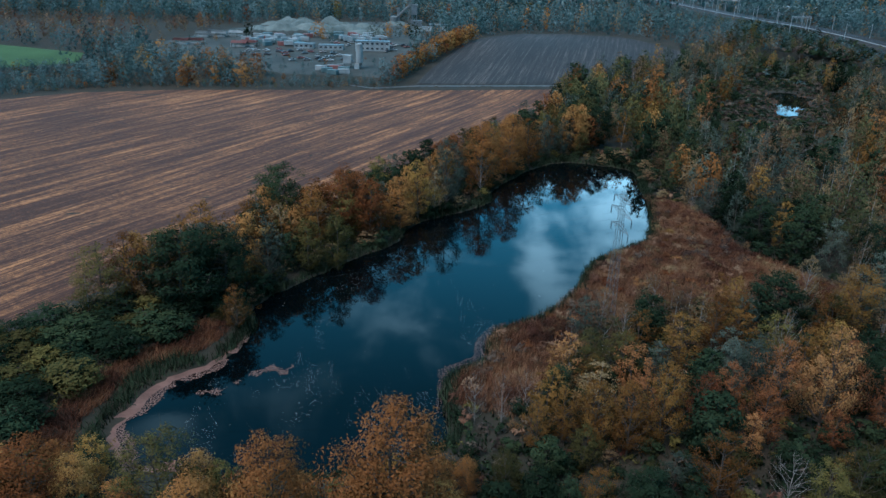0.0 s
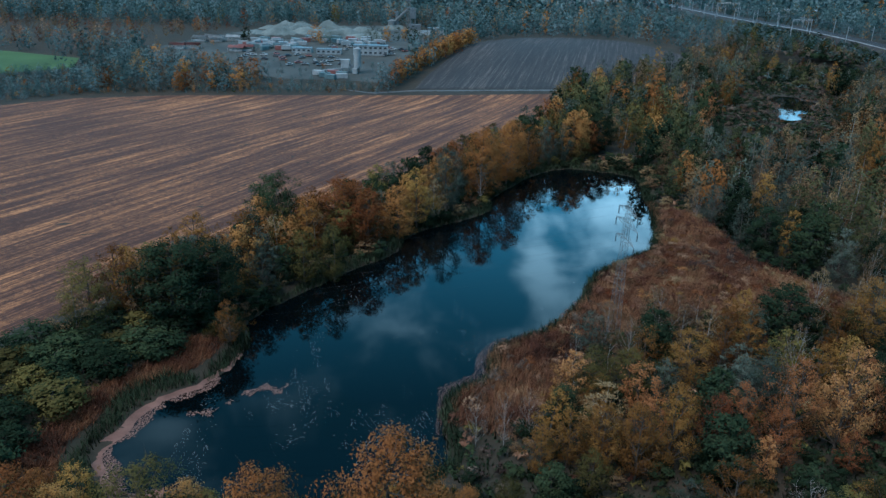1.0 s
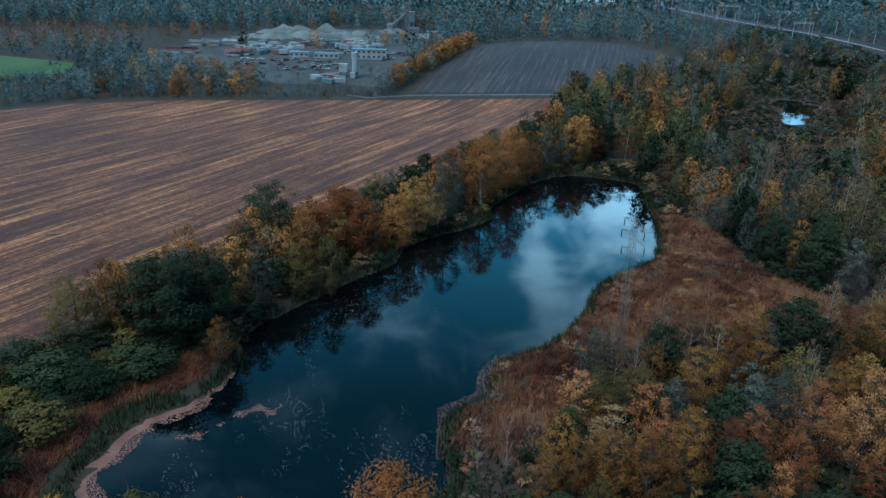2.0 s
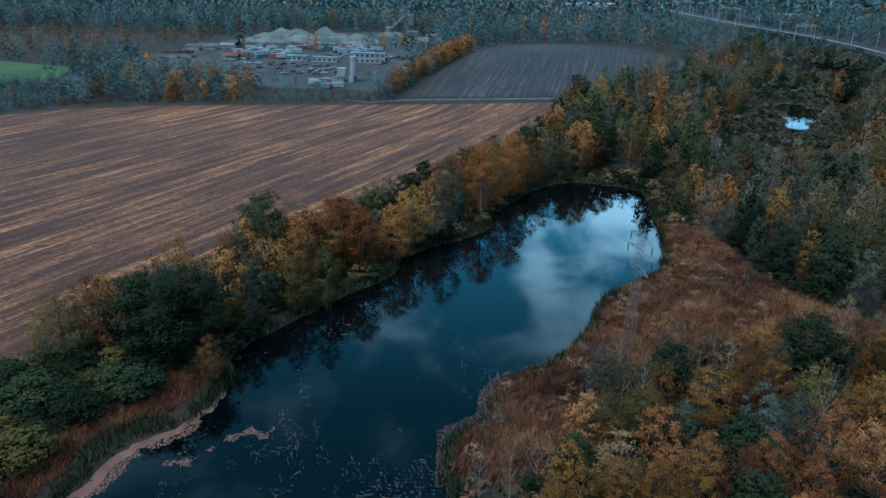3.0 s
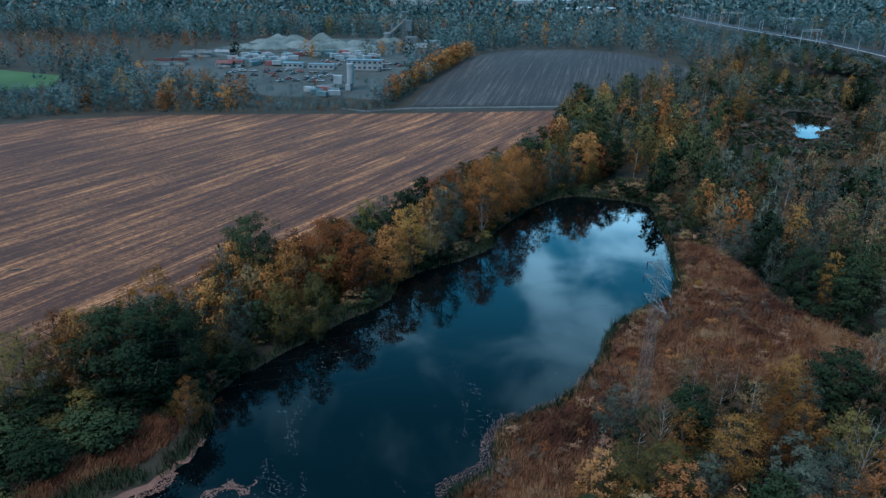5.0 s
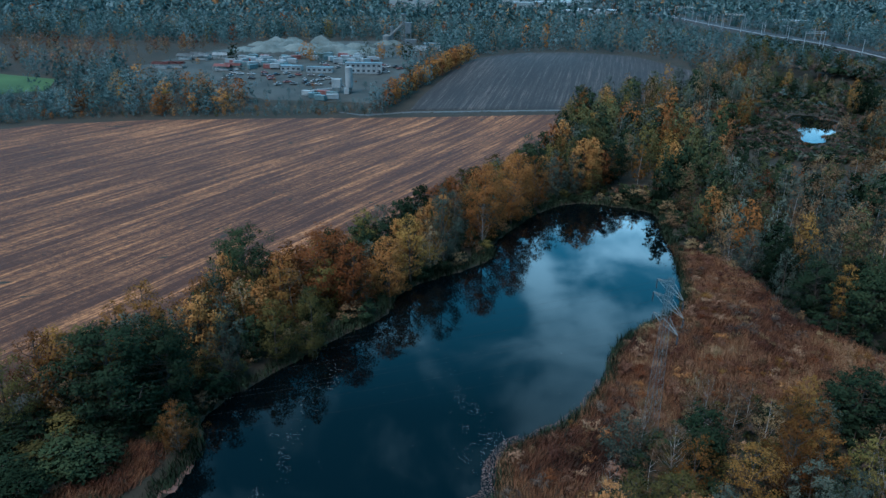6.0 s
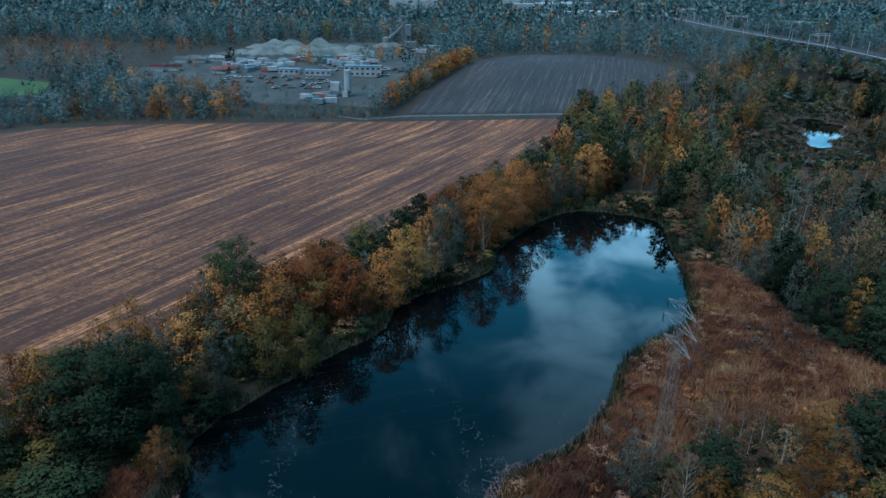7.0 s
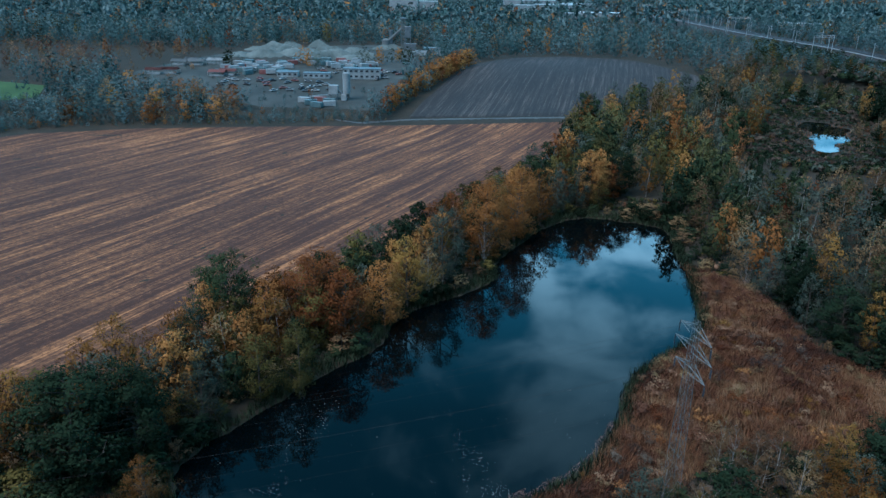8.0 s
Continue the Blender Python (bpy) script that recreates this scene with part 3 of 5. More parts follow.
EDGE = [("oakgreen", 74, 170, 12.5, 9), ("oakgreen", 79, 161, 13.5, 10), ("grey", 84, 156, 13, 8), ("oakgreen", 90, 151, 13.5, 10), ("oakgreen", 97, 147, 13.5, 10), ("pale", 86, 148, 13, 5.5),
        ("pale", 93, 144, 14, 5.5), ("oakgreen", 72, 181, 12, 8), ("oakgreen", 84, 168, 15, 10), ("grey", 78, 176, 14.5, 8.5), ("pale", 100, 141, 14, 6), ("grey", 69, 191, 11.5, 8)]
FRONT_LOW = [("rust", -41.8, 76.1, 8.0, 6.3), ("rust", 4.2, 80.6, 6.7, 4.1), ("gold", -2.3, 69.6, 10.8, 4.1), ("oakgreen", 17.7, 99.3, 8.5, 5.2),
             ("pale", 28.3, 123.9, 10.0, 4.7), ("bare", 20.9, 110.3, 10.2, 3.8)]
BIRCHES = [("bare", 9.0, 207.5, 13.5, 4.6), ("bare", -0.5, 192.5, 11, 3.6), ("bare", -15.5, 169.0, 9, 3.4), ("bare", 68.8, 191.5, 10, 5.0), ("bare", 66.5, 196.5, 9, 4.2), ("bare", 89.5, 155.0, 13, 4.0), ("bare", 95.0, 151.0, 14, 4.2), ("bare", 100.5, 149.0, 14, 4.0), ("bare", 31.0, 252.0, 10, 3.5)]
for rows, group in ((BELT + BELT_FAR + BIRCHES, "trees between field and pond"), (NEAR + FRONT + FRONT_LOW, "trees of the near wood"), (EDGE, "trees behind the reed bed")):
    for i, (kind, x, y, h, w) in enumerate(rows):
        if kind in ("gold", "pale", "lime", "grey") and w / h > 0.72:
            for k in (-1, 1):
                plant(kind, x + k * 0.24 * w, y + k * 0.12 * w, h * (1.0 if k == i % 2 * 2 - 1 else 0.88), w * 0.66, (i + k) % 3, 0.8 if y < 130 else 0.5, group)
        else:
            plant(kind, x, y, h, w, i % 3, 1.3 if w > 12 else 1.0 if y < 130 else 0.62, group)


def stand(label, xs, ys, hs, ws, kinds, leaves, grow, seed, stems=False, shapes=5):
    """Many trees as one mesh a kind of leaf: a few crowns, each turned and sized anew."""
    rr = np.random.default_rng(seed)
    zs = ground_z(xs, ys)
    for kind in sorted(set(kinds)):
        at = np.flatnonzero(kinds == kind)
        shape_of = SHAPE_OF.get(kind, kind)
        vs, ns = [], []
        which = rr.integers(0, shapes, len(at))
        tints = []
        for k in range(shapes):
            idx = at[which == k]
            if not len(idx):
                continue
            _, _, _, v, _, soft = crown_shape(rr, shape_of, leaves, KINDS[shape_of][4] * (KINDS[shape_of][3] / leaves) ** 0.45 * grow, True)
            a = rr.uniform(0, 6.283, len(idx))
            ca, sa = np.cos(a)[:, None], np.sin(a)[:, None]
            sw, sh = (ws[idx] / TREE_W)[:, None], (hs[idx] / TREE_H)[:, None]
            tilt = rr.normal(0, 0.03, (2, len(idx), 1))
            P = np.stack([(ca * v[:, 0] - sa * v[:, 1]) * sw + tilt[0] * v[:, 2] * sh + xs[idx, None], (sa * v[:, 0] + ca * v[:, 1]) * sw + tilt[1] * v[:, 2] * sh + ys[idx, None], v[:, 2] * sh + zs[idx, None]], -1)
            N = np.stack([ca * soft[:, 0] - sa * soft[:, 1], sa * soft[:, 0] + ca * soft[:, 1], np.repeat(soft[None, :, 2], len(idx), 0)], -1)
            vs.append(P.reshape(-1, 3))
            ns.append(N.reshape(-1, 3))
            tints.append(np.repeat(rr.uniform(0, 1, len(idx)), leaves * 3))
        v, soft = np.concatenate(vs), np.concatenate(ns)
        me = mesh_of("distant_trees", v, np.arange(len(v)).reshape(-1, 3), far_leaf_of[kind], np.concatenate(tints))
        soften(me, v, soft)
        ob = tagged(part("distant_trees", me, bark), label, "trees", kind="stuff")
        if stems:
            white = kind in ("pale", "gold", "grey", "bare")
            pieces = []
            for i in at[rr.uniform(0, 1, len(at)) < 0.4]:
                a, lean = np.array([xs[i], ys[i], zs[i] - 0.3]), rr.normal(0, 0.5, 2)
                pieces.append(tube([a, a + np.array([lean[0] * 0.4, lean[1] * 0.4, hs[i] * 0.5]), a + np.array([lean[0], lean[1], hs[i] * 0.9])], [0.13, 0.10, 0.03], 4))
            sv, sf = gather(pieces)
            part("trunks", mesh_of("trunks", sv, sf, birch_bark if white else bark), bark, ob)


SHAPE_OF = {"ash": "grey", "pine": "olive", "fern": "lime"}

# ---- scattered growth ----
def inside(x, y, ring):
    return shore_distance(x, y, np.asarray(ring, float)) < 0


def scatter(r, x0, x1, y0, y1, step, mask, step_y=None):
    """Places on a shaken grid, where the mask lets them stand."""
    sy = step_y or step
    X, Y = np.meshgrid(np.arange(x0, x1, step), np.arange(y0, y1, sy))
    X = X + (np.arange(X.shape[0]) % 2)[:, None] * step / 2 + r.uniform(-0.42, 0.42, X.shape) * step
    Y = Y + r.uniform(-0.42, 0.42, X.shape) * sy
    X, Y = X.ravel(), Y.ravel()
    ok = mask(X, Y)
    return X[ok], Y[ok]


REEDS = [(57.5, 212), (66, 199), (69, 185), (69, 168), (78, 153), (88, 143), (74, 138), (52, 137.5), (40, 136), (31, 127), (24, 120), (17, 107), (11, 98), (3, 101),
         (2, 108), (8, 114), (9, 125), (20, 131), (27, 142), (33.5, 157.5), (43, 167), (52, 177), (56.5, 199)]
FIELD = FIELD_EDGE + [(52, 378), (-40, 368), (-137, 354), (-178, 342), (-200, 314), (-280, 252), (-420, 150)]
FIELD_FAR = [(-20, 382), (53, 387), (110, 410), (136, 434), (136, 460), (114, 516), (78, 561), (45, 550), (13.6, 510), (0, 472)]
MEADOW = [(-430, 330), (-240, 390), (-208, 407), (-217, 432), (-275, 447), (-430, 480)]
YARD = [(-178, 430), (-130, 420), (-93, 398), (-31, 394), (-28, 470), (-10, 560), (-30, 612), (-80, 622), (-148, 600), (-182, 480)]
RAIL = [(300, 360), (268, 440), (250, 510), (241, 590), (238.5, 680), (241, 830), (232, 960), (205, 1150), (160, 1380)]
tall = np.array([(x, y, w) for _, x, y, _, w in BELT + BELT_FAR + NEAR + FRONT + FRONT_LOW + EDGE])


def clear_of_tall(x, y, share):
    d = np.hypot(x[:, None] - tall[None, :, 0], y[:, None] - tall[None, :, 1])
    return np.all(d > share * tall[None, :, 2] / 2 + 1.0, axis=1)


def pick(r, n, weights):
    names = list(weights)
    return r.choice(names, n, p=np.array([weights[k] for k in names]) / sum(weights.values()))


def edge_side(x, y):
    """Metres to the pond's side of the field's edge."""
    e = np.asarray(FIELD_EDGE, float)
    return np.where(inside(x, y, FIELD), -1.0, 1.0) * np.min([np.hypot(x - a, y - b) for a, b in along(e, 160)], axis=0)


# filling trees of the belt between the field and the pond
r = np.random.default_rng(31)
x, y = scatter(r, -72, 50, 104, 262, 4.7, lambda x, y: (edge_side(x, y) > 3.0) & (shore_distance(x, y, pond_ring) > 4.5) & (shore_distance(x, y, pond_ring) < 26)
               & (x < 0.62 * (y - 170) + 14) & ((y > 124) | (edge_side(x, y) < 9)) & clear_of_tall(x, y, 0.34))
for i, (a, b) in enumerate(zip(x, y)):
    near_water = float(shore_distance(a, b, pond_ring)[0])
    kind = pick(r, 1, {"gold": 3, "rust": 4 if b > 160 else 1.5, "lime": 3, "oakgreen": 3, "grey": 1.5, "pale": 1.2})[0]
    h = r.uniform(10.5, 15) if near_water > 8 else r.uniform(5.5, 10)
    plant(kind, a, b, h, h * r.uniform(0.5, 0.72), i % 3, 0.30, "trees between field and pond")

# filling trees of the near wood
x, y = scatter(r, 6, 108, 66, 150, 6.2, lambda x, y: (shore_distance(x, y, pond_ring) > 5) & ~inside(x, y, REEDS) & (y < 136 + np.clip(x - 70, 0, 14)) & (x < 63 + (y - 84) * 0.53)
               & ((x > 13) | (y < 84)) & clear_of_tall(x, y, 0.55))
for i, (a, b) in enumerate(zip(x, y)):
    far_side = b > 112
    kind = pick(r, 1, {"gold": 3 if not far_side else 5.5, "copper": 2.4 if not far_side else 0.3, "lime": 1.6, "oakgreen": 2.4 if not far_side else 0.15, "grey": 1.2 if not far_side else 0.5, "pale": 1 if not far_side else 5})[0]
    h = r.uniform(7, 11.5) if not far_side else r.uniform(7, 10)
    if b < 88:
        h = r.uniform(4.5, 7.5)
        kind = pick(r, 1, {"oakgreen": 5, "lime": 1.0, "grey": 0.8, "gold": 0.5})[0]
    plant(kind, a, b, h, h * r.uniform(0.55, 0.8), i % 3, 0.34, "trees of the near wood")
x, y = scatter(r, -60, 8, 66, 82, 4.8, lambda x, y: (shore_distance(x, y, pond_ring) > 4) & clear_of_tall(x, y, 0.45))
for i, (a, b) in enumerate(zip(x, y)):
    kind = pick(r, 1, {"rust": 5, "gold": 2, "lime": 1.5, "grey": 1})[0]
    h = r.uniform(4.5, 7.5)
    plant(kind, a, b, h, h * r.uniform(0.7, 0.95), i % 3, 0.34, "trees of the near wood")

# the wood beside and beyond the pond: the nearer trees are things of their own
WOOD = [(59, 262), (64, 247), (62, 226), (65, 207), (69, 192), (70, 170), (78, 156), (88, 146), (104, 138), (165, 150), (330, 330), (232, 345), (236, 470), (160, 470), (138, 436),
        (112, 408), (56, 380), (48, 340), (36, 300), (22, 262), (40, 258)]


def wood_mask(x, y):
    return inside(x, y, WOOD) & (shore_distance(x, y, pond_ring) > 6) & (shore_distance(x, y, far_ring) > 4) & (x < 0.72 * y + 14) & clear_of_tall(x, y, 0.5)


def wood_kind(r, a, b):
    n = noise.noise(Vector((a * 0.045, b * 0.045, 3.0)))
    if a < 60 + 0.1 * b and b > 255:
        return pick(r, 1, {"oakgreen": 2, "lime": 2.0, "gold": 1.2, "rust": 0.6, "grey": 2.2, "olive": 2.5, "pale": 1.2})[0]
    if n > 0.12:
        return pick(r, 1, {"oakgreen": 2.6, "grey": 3.6, "olive": 2, "pale": 2.6})[0]
    return pick(r, 1, {"gold": 2.0, "pale": 6.5, "grey": 3.8, "rust": 0.2, "copper": 0.4, "olive": 3.0, "oakgreen": 0.5})[0]


def wood_height(r, a, b):
    d = float(shore_distance(a, b, far_ring)[0])
    beside = abs((a - 1) * 0.905 - (b - 30) * 0.426)
    gap = float(np.interp(b, [q[1] for q in RAIL], [q[0] for q in RAIL])) - a
    if b > 300 and gap < 95:
        return max(3.0, (3.6 + 0.08 * gap) * r.uniform(0.75, 1.1))
    if b < 338 and d < 60 and beside < 24:
        return min(16.0, (1.2 + 0.085 * d) * r.uniform(0.75, 1.1))
    if d < 80 and beside < 17:
        return min(17.0, (1.6 + 0.055 * d) * r.uniform(0.7, 1.15))
    if d < 16:
        return r.uniform(4, 8)
    return r.uniform(11, 17.5) if b < 300 else r.uniform(12, 19)


x, y = scatter(r, 20, 300, 138, 475, 6.7, wood_mask)
order = np.argsort(np.hypot(x - 1, y - 40))
x, y = x[order], y[order]
OWN = max(20, 295 - sum(1 for o in scene.objects if o.name.startswith("tree")))
for i, (a, b) in enumerate(zip(x[:OWN], y[:OWN])):
    kind, h = wood_kind(r, a, b), wood_height(r, a, b)
    plant(kind, a, b, h, min(9.5, h * r.uniform(0.46, 0.66)), i % 3, 0.34, "trees of the wood by the pond")


def wood_stuff(label, xs, ys, hs, ws, kinds, cards_each, leaf, seed, foot=0.56):
    """Low growth as one mesh a kind of leaf."""
    rr = np.random.default_rng(seed)
    zs = ground_z(xs, ys)
    for kind in sorted(set(kinds)):
        k = kinds == kind
        n, q = int(k.sum()), cards_each
        if not n:
            continue
        c, h, w = np.stack([xs[k], ys[k], zs[k]], -1), hs[k], ws[k]
        # several boughs a bush, leaves gathered round each
        m = 10 if q > 70 else 6
        bough = rr.normal(0, 1, (n, m, 3)) + np.array([0, 0, 0.35])
        bough /= np.linalg.norm(bough, axis=2)[..., None]
        bough *= rr.uniform(0.45, 0.95, (n, m, 1))
        which = np.arange(q) % m
        off = rr.normal(0, 1, (n, q, 3))
        off *= rr.uniform(0.2, 1.0, (n, q, 1)) ** 0.4 * 0.40 / np.linalg.norm(off, axis=2)[..., None]
        at = bough[:, which] + off
        d = at * 0.55 + off * 1.6
        d /= np.linalg.norm(d, axis=2)[..., None] + 1e-9
        p = np.repeat(c[:, None], q, 1)
        p[..., 0] += at[..., 0] * w[:, None] / 2 * 0.88
        p[..., 1] += at[..., 1] * w[:, None] / 2 * 0.88
        p[..., 2] += h[:, None] * (foot + 0.37 * at[..., 2])
        v, f = cards(rr, p.reshape(-1, 3), np.repeat(w * leaf, q)[:, None] * 1.3, d.reshape(-1, 3) * 1.3, 0.4, 0.45)
        tint = np.repeat(rr.uniform(0, 1, n), q * 3)
        me = mesh_of("distant_trees", v, f, far_leaf_of[kind], tint)
        soft = d.reshape(-1, 3) * np.array([1.0, 1.0, 0.9]) + rr.normal(0, 0.22, (n * q, 3)) + np.array([0, 0, 0.15])
        soften(me, v, soft / np.linalg.norm(soft, axis=1)[:, None])
        tagged(part("distant_trees", me, bark), label, "trees", kind="stuff")


xs, ys = x[OWN:], y[OWN:]
ks = np.array([wood_kind(r, a, b) for a, b in zip(xs, ys)])
hs = np.array([wood_height(r, a, b) for a, b in zip(xs, ys)])
stand("mixed autumn wood of birch, oak and willow", xs, ys, hs, np.clip(hs * r.uniform(0.44, 0.60, len(hs)), 3.0, 8.8), ks, 720, 1.10, 41, True)


xs, ys = scatter(r, 104, 250, 296, 450, 2.1, lambda x, y: (shore_distance(x, y, far_ring) > 1.5) & (shore_distance(x, y, far_ring) < 90) & (np.abs((x - 1) * 0.905 - (y - 30) * 0.426) < 32) & inside(x, y, WOOD) & ((y > 335) | (shore_distance(x, y, far_ring) < 30)))
near_pond = shore_distance(xs, ys, far_ring)
hs = np.minimum(3.6, 0.9 + 0.07 * near_pond) * r.uniform(0.6, 1.3, len(xs))
wood_stuff("low brown and grey-green scrub round the far pond", xs, ys, hs, hs * 1.6, pick(r, len(xs), {"grey": 1.5, "oakgreen": 5, "bare": 3.5}), 36, 0.11, 45, foot=0.45)


def open_land(x, y, grow=0.0):
    """Where no field, yard, water or railway lies."""
    ok = np.ones(len(x), bool)
    for ring in (FIELD, FIELD_FAR, MEADOW, YARD):
        ok &= shore_distance(x, y, np.asarray(ring, float)) > 3.0 + grow
    rail_gap = np.min([np.hypot(x - a, y - b) for a, b in along(RAIL, 120)], axis=0)
    for sx, sy, rx, ry in ((165, 948, 42, 34), (150, 1190, 95, 60), (125, 1350, 70, 40), (330, 745, 30, 22)):
        ok &= ((x - sx) / rx) ** 2 + ((y - sy) / ry) ** 2 > 1
    return ok & (rail_gap > 17)


# hedges and rows round the far field, the yard and the meadow
ORANGE_ROW = along([(-27, 390), (-15, 428), (0, 470), (11, 500)], 24)
rows = [(a + r.normal(0, 1.5) - 3, b + r.normal(0, 1.5), r.uniform(9, 14), pick(r, 1, {"rust": 4, "gold": 2.5, "grey": 0.8})[0]) for a, b in ORANGE_ROW for _ in (0, 1)]
hx, hy = scatter(r, -210, -30, 352, 425, 6.0, lambda x, y: open_land(x, y, 1.0) & (y < 392 + np.clip(-x - 95, 0, 60) * 0.75) & (y > 340))
for a, b in zip(hx, hy):
    h = r.uniform(3, 5) if -98 < a < -40 or a < -186 else r.uniform(8, 14)
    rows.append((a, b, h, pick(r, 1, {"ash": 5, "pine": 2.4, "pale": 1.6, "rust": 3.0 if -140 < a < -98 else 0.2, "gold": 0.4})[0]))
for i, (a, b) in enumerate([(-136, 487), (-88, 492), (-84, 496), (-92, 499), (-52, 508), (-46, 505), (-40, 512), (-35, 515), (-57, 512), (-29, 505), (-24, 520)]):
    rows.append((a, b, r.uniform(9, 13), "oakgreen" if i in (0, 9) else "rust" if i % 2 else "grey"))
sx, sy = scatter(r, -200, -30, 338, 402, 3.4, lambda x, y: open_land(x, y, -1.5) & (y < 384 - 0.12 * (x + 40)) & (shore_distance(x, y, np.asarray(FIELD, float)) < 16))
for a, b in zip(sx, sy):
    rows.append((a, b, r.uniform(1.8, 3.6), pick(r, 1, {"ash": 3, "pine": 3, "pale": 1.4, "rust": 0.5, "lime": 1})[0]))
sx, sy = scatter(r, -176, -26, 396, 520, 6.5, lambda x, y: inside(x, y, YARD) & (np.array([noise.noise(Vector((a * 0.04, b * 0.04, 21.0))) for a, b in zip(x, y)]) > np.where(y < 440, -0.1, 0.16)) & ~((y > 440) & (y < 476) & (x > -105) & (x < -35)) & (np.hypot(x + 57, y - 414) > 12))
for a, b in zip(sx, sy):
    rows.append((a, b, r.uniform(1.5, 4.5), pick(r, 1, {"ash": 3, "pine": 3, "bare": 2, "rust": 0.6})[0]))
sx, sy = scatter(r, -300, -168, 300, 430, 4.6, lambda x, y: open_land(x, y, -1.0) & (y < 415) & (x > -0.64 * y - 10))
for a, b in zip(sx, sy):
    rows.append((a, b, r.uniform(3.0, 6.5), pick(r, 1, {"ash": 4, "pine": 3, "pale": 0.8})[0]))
hs = np.array([q[2] for q in rows])
stand("hedgerow trees in autumn colours round the far fields", np.array([q[0] for q in rows]), np.array([q[1] for q in rows]), hs, hs * r.uniform(0.6, 0.8, len(hs)), np.array([q[3] for q in rows]), 280, 0.92, 42)

# scrub on the slope below the railway
sx, sy = scatter(r, 150, 300, 400, 700, 4.2, lambda x, y: (np.min([np.hypot(x - a, y - b) for a, b in along(RAIL, 120)], axis=0) > 10) & (x < np.interp(y, [q[1] for q in RAIL], [q[0] for q in RAIL])) & (x > 0.3 * y + 40) & (shore_distance(x, y, np.asarray(FIELD_FAR, float)) > 4) & (shore_distance(x, y, far_ring) > 12))
hs = r.uniform(2.0, 5.5, len(sx))
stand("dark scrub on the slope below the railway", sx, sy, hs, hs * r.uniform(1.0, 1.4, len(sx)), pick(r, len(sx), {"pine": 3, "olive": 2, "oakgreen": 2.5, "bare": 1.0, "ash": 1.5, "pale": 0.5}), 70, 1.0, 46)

# far woods out to the horizon
x, y = scatter(r, -560, 700, 330, 760, 7.4, lambda x, y: open_land(x, y) & ~((x > 15) & inside(x, y, WOOD)) & (np.abs(x) < 0.66 * y + 12) & ~((x < -30) & (x > -182) & (y < 432)) & (shore_distance(x, y, pond_ring) > 60)
               & (shore_distance(x, y, far_ring) > 5) & ~((x > -32) & (x < 60) & (y < 392)), 9.0)
n = np.array([noise.noise(Vector((a * 0.012, b * 0.012, 9.0))) for a, b in zip(x, y)])
reddish = (x < -165) & (y > 455) & (y < 570)
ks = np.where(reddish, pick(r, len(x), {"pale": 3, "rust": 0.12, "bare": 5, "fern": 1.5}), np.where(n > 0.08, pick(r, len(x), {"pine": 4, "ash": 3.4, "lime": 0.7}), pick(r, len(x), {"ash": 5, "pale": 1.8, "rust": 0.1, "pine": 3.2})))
hs = np.where(reddish, r.uniform(8, 11, len(x)), r.uniform(11, 18, len(x)))
hs = np.where((x > 190) & (x < 250) & (y < 560), r.uniform(5, 9, len(x)), np.where((x < -185) & (y < 400), r.uniform(3, 7, len(x)), hs))
rail_x = np.interp(y, [q[1] for q in RAIL], [q[0] for q in RAIL])
hs = np.where((x < rail_x) & (rail_x - x < 95), np.minimum(hs, (3.6 + 0.075 * (rail_x - x)) * r.uniform(0.75, 1.1, len(x))), hs)
stand("far autumn woodland, grey-green and brown", x, y, hs, np.maximum(5.0, hs * r.uniform(0.42, 0.62, len(x))), ks, 130, 0.92, 43)
x, y = scatter(r, -1500, 1900, 760, 2300, 11.0, lambda x, y: open_land(x, y) & (np.abs(x) < 0.66 * y), 26.0)
n = np.array([noise.noise(Vector((a * 0.006, b * 0.006, 5.0))) for a, b in zip(x, y)])
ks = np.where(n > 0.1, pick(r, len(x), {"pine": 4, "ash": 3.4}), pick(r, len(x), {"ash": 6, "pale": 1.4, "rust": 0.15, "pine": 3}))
hs = r.uniform(13, 20, len(x))
stand("distant woodland reaching the horizon", x, y, hs, hs * r.uniform(0.5, 0.7, len(x)), ks, 16, 1.25, 47)


# ---- bushes, reeds and undergrowth ----
KINDS["bush_green"] = (0.0, 0.42, 26, 9500, 0.16, 1.5, 0.5, 0.5, bark, "dense dark green bush on the bank")
KINDS["bush_olive"] = (0.0, 0.42, 26, 8500, 0.16, 1.5, 0.5, 0.5, bark, "olive-green bush turning yellow on the bank")
KINDS["bush_brown"] = (0.0, 0.42, 26, 7000, 0.14, 1.5, 0.7, 0.6, bark, "thin brown bush losing its leaves")
leaf_of["bush_green"], leaf_of["bush_brown"], leaf_of["bush_olive"] = leaf_of["oakgreen"], leaf_of["pale"], leaf_of["lime"]


def bush(kind, x, y, h, w, variant, group):
    ob = plant(kind, x, y, h, w, variant, 0.16 if x < -40 else 0.09, group, "bush")
    ob["category"] = "bush"
    return ob


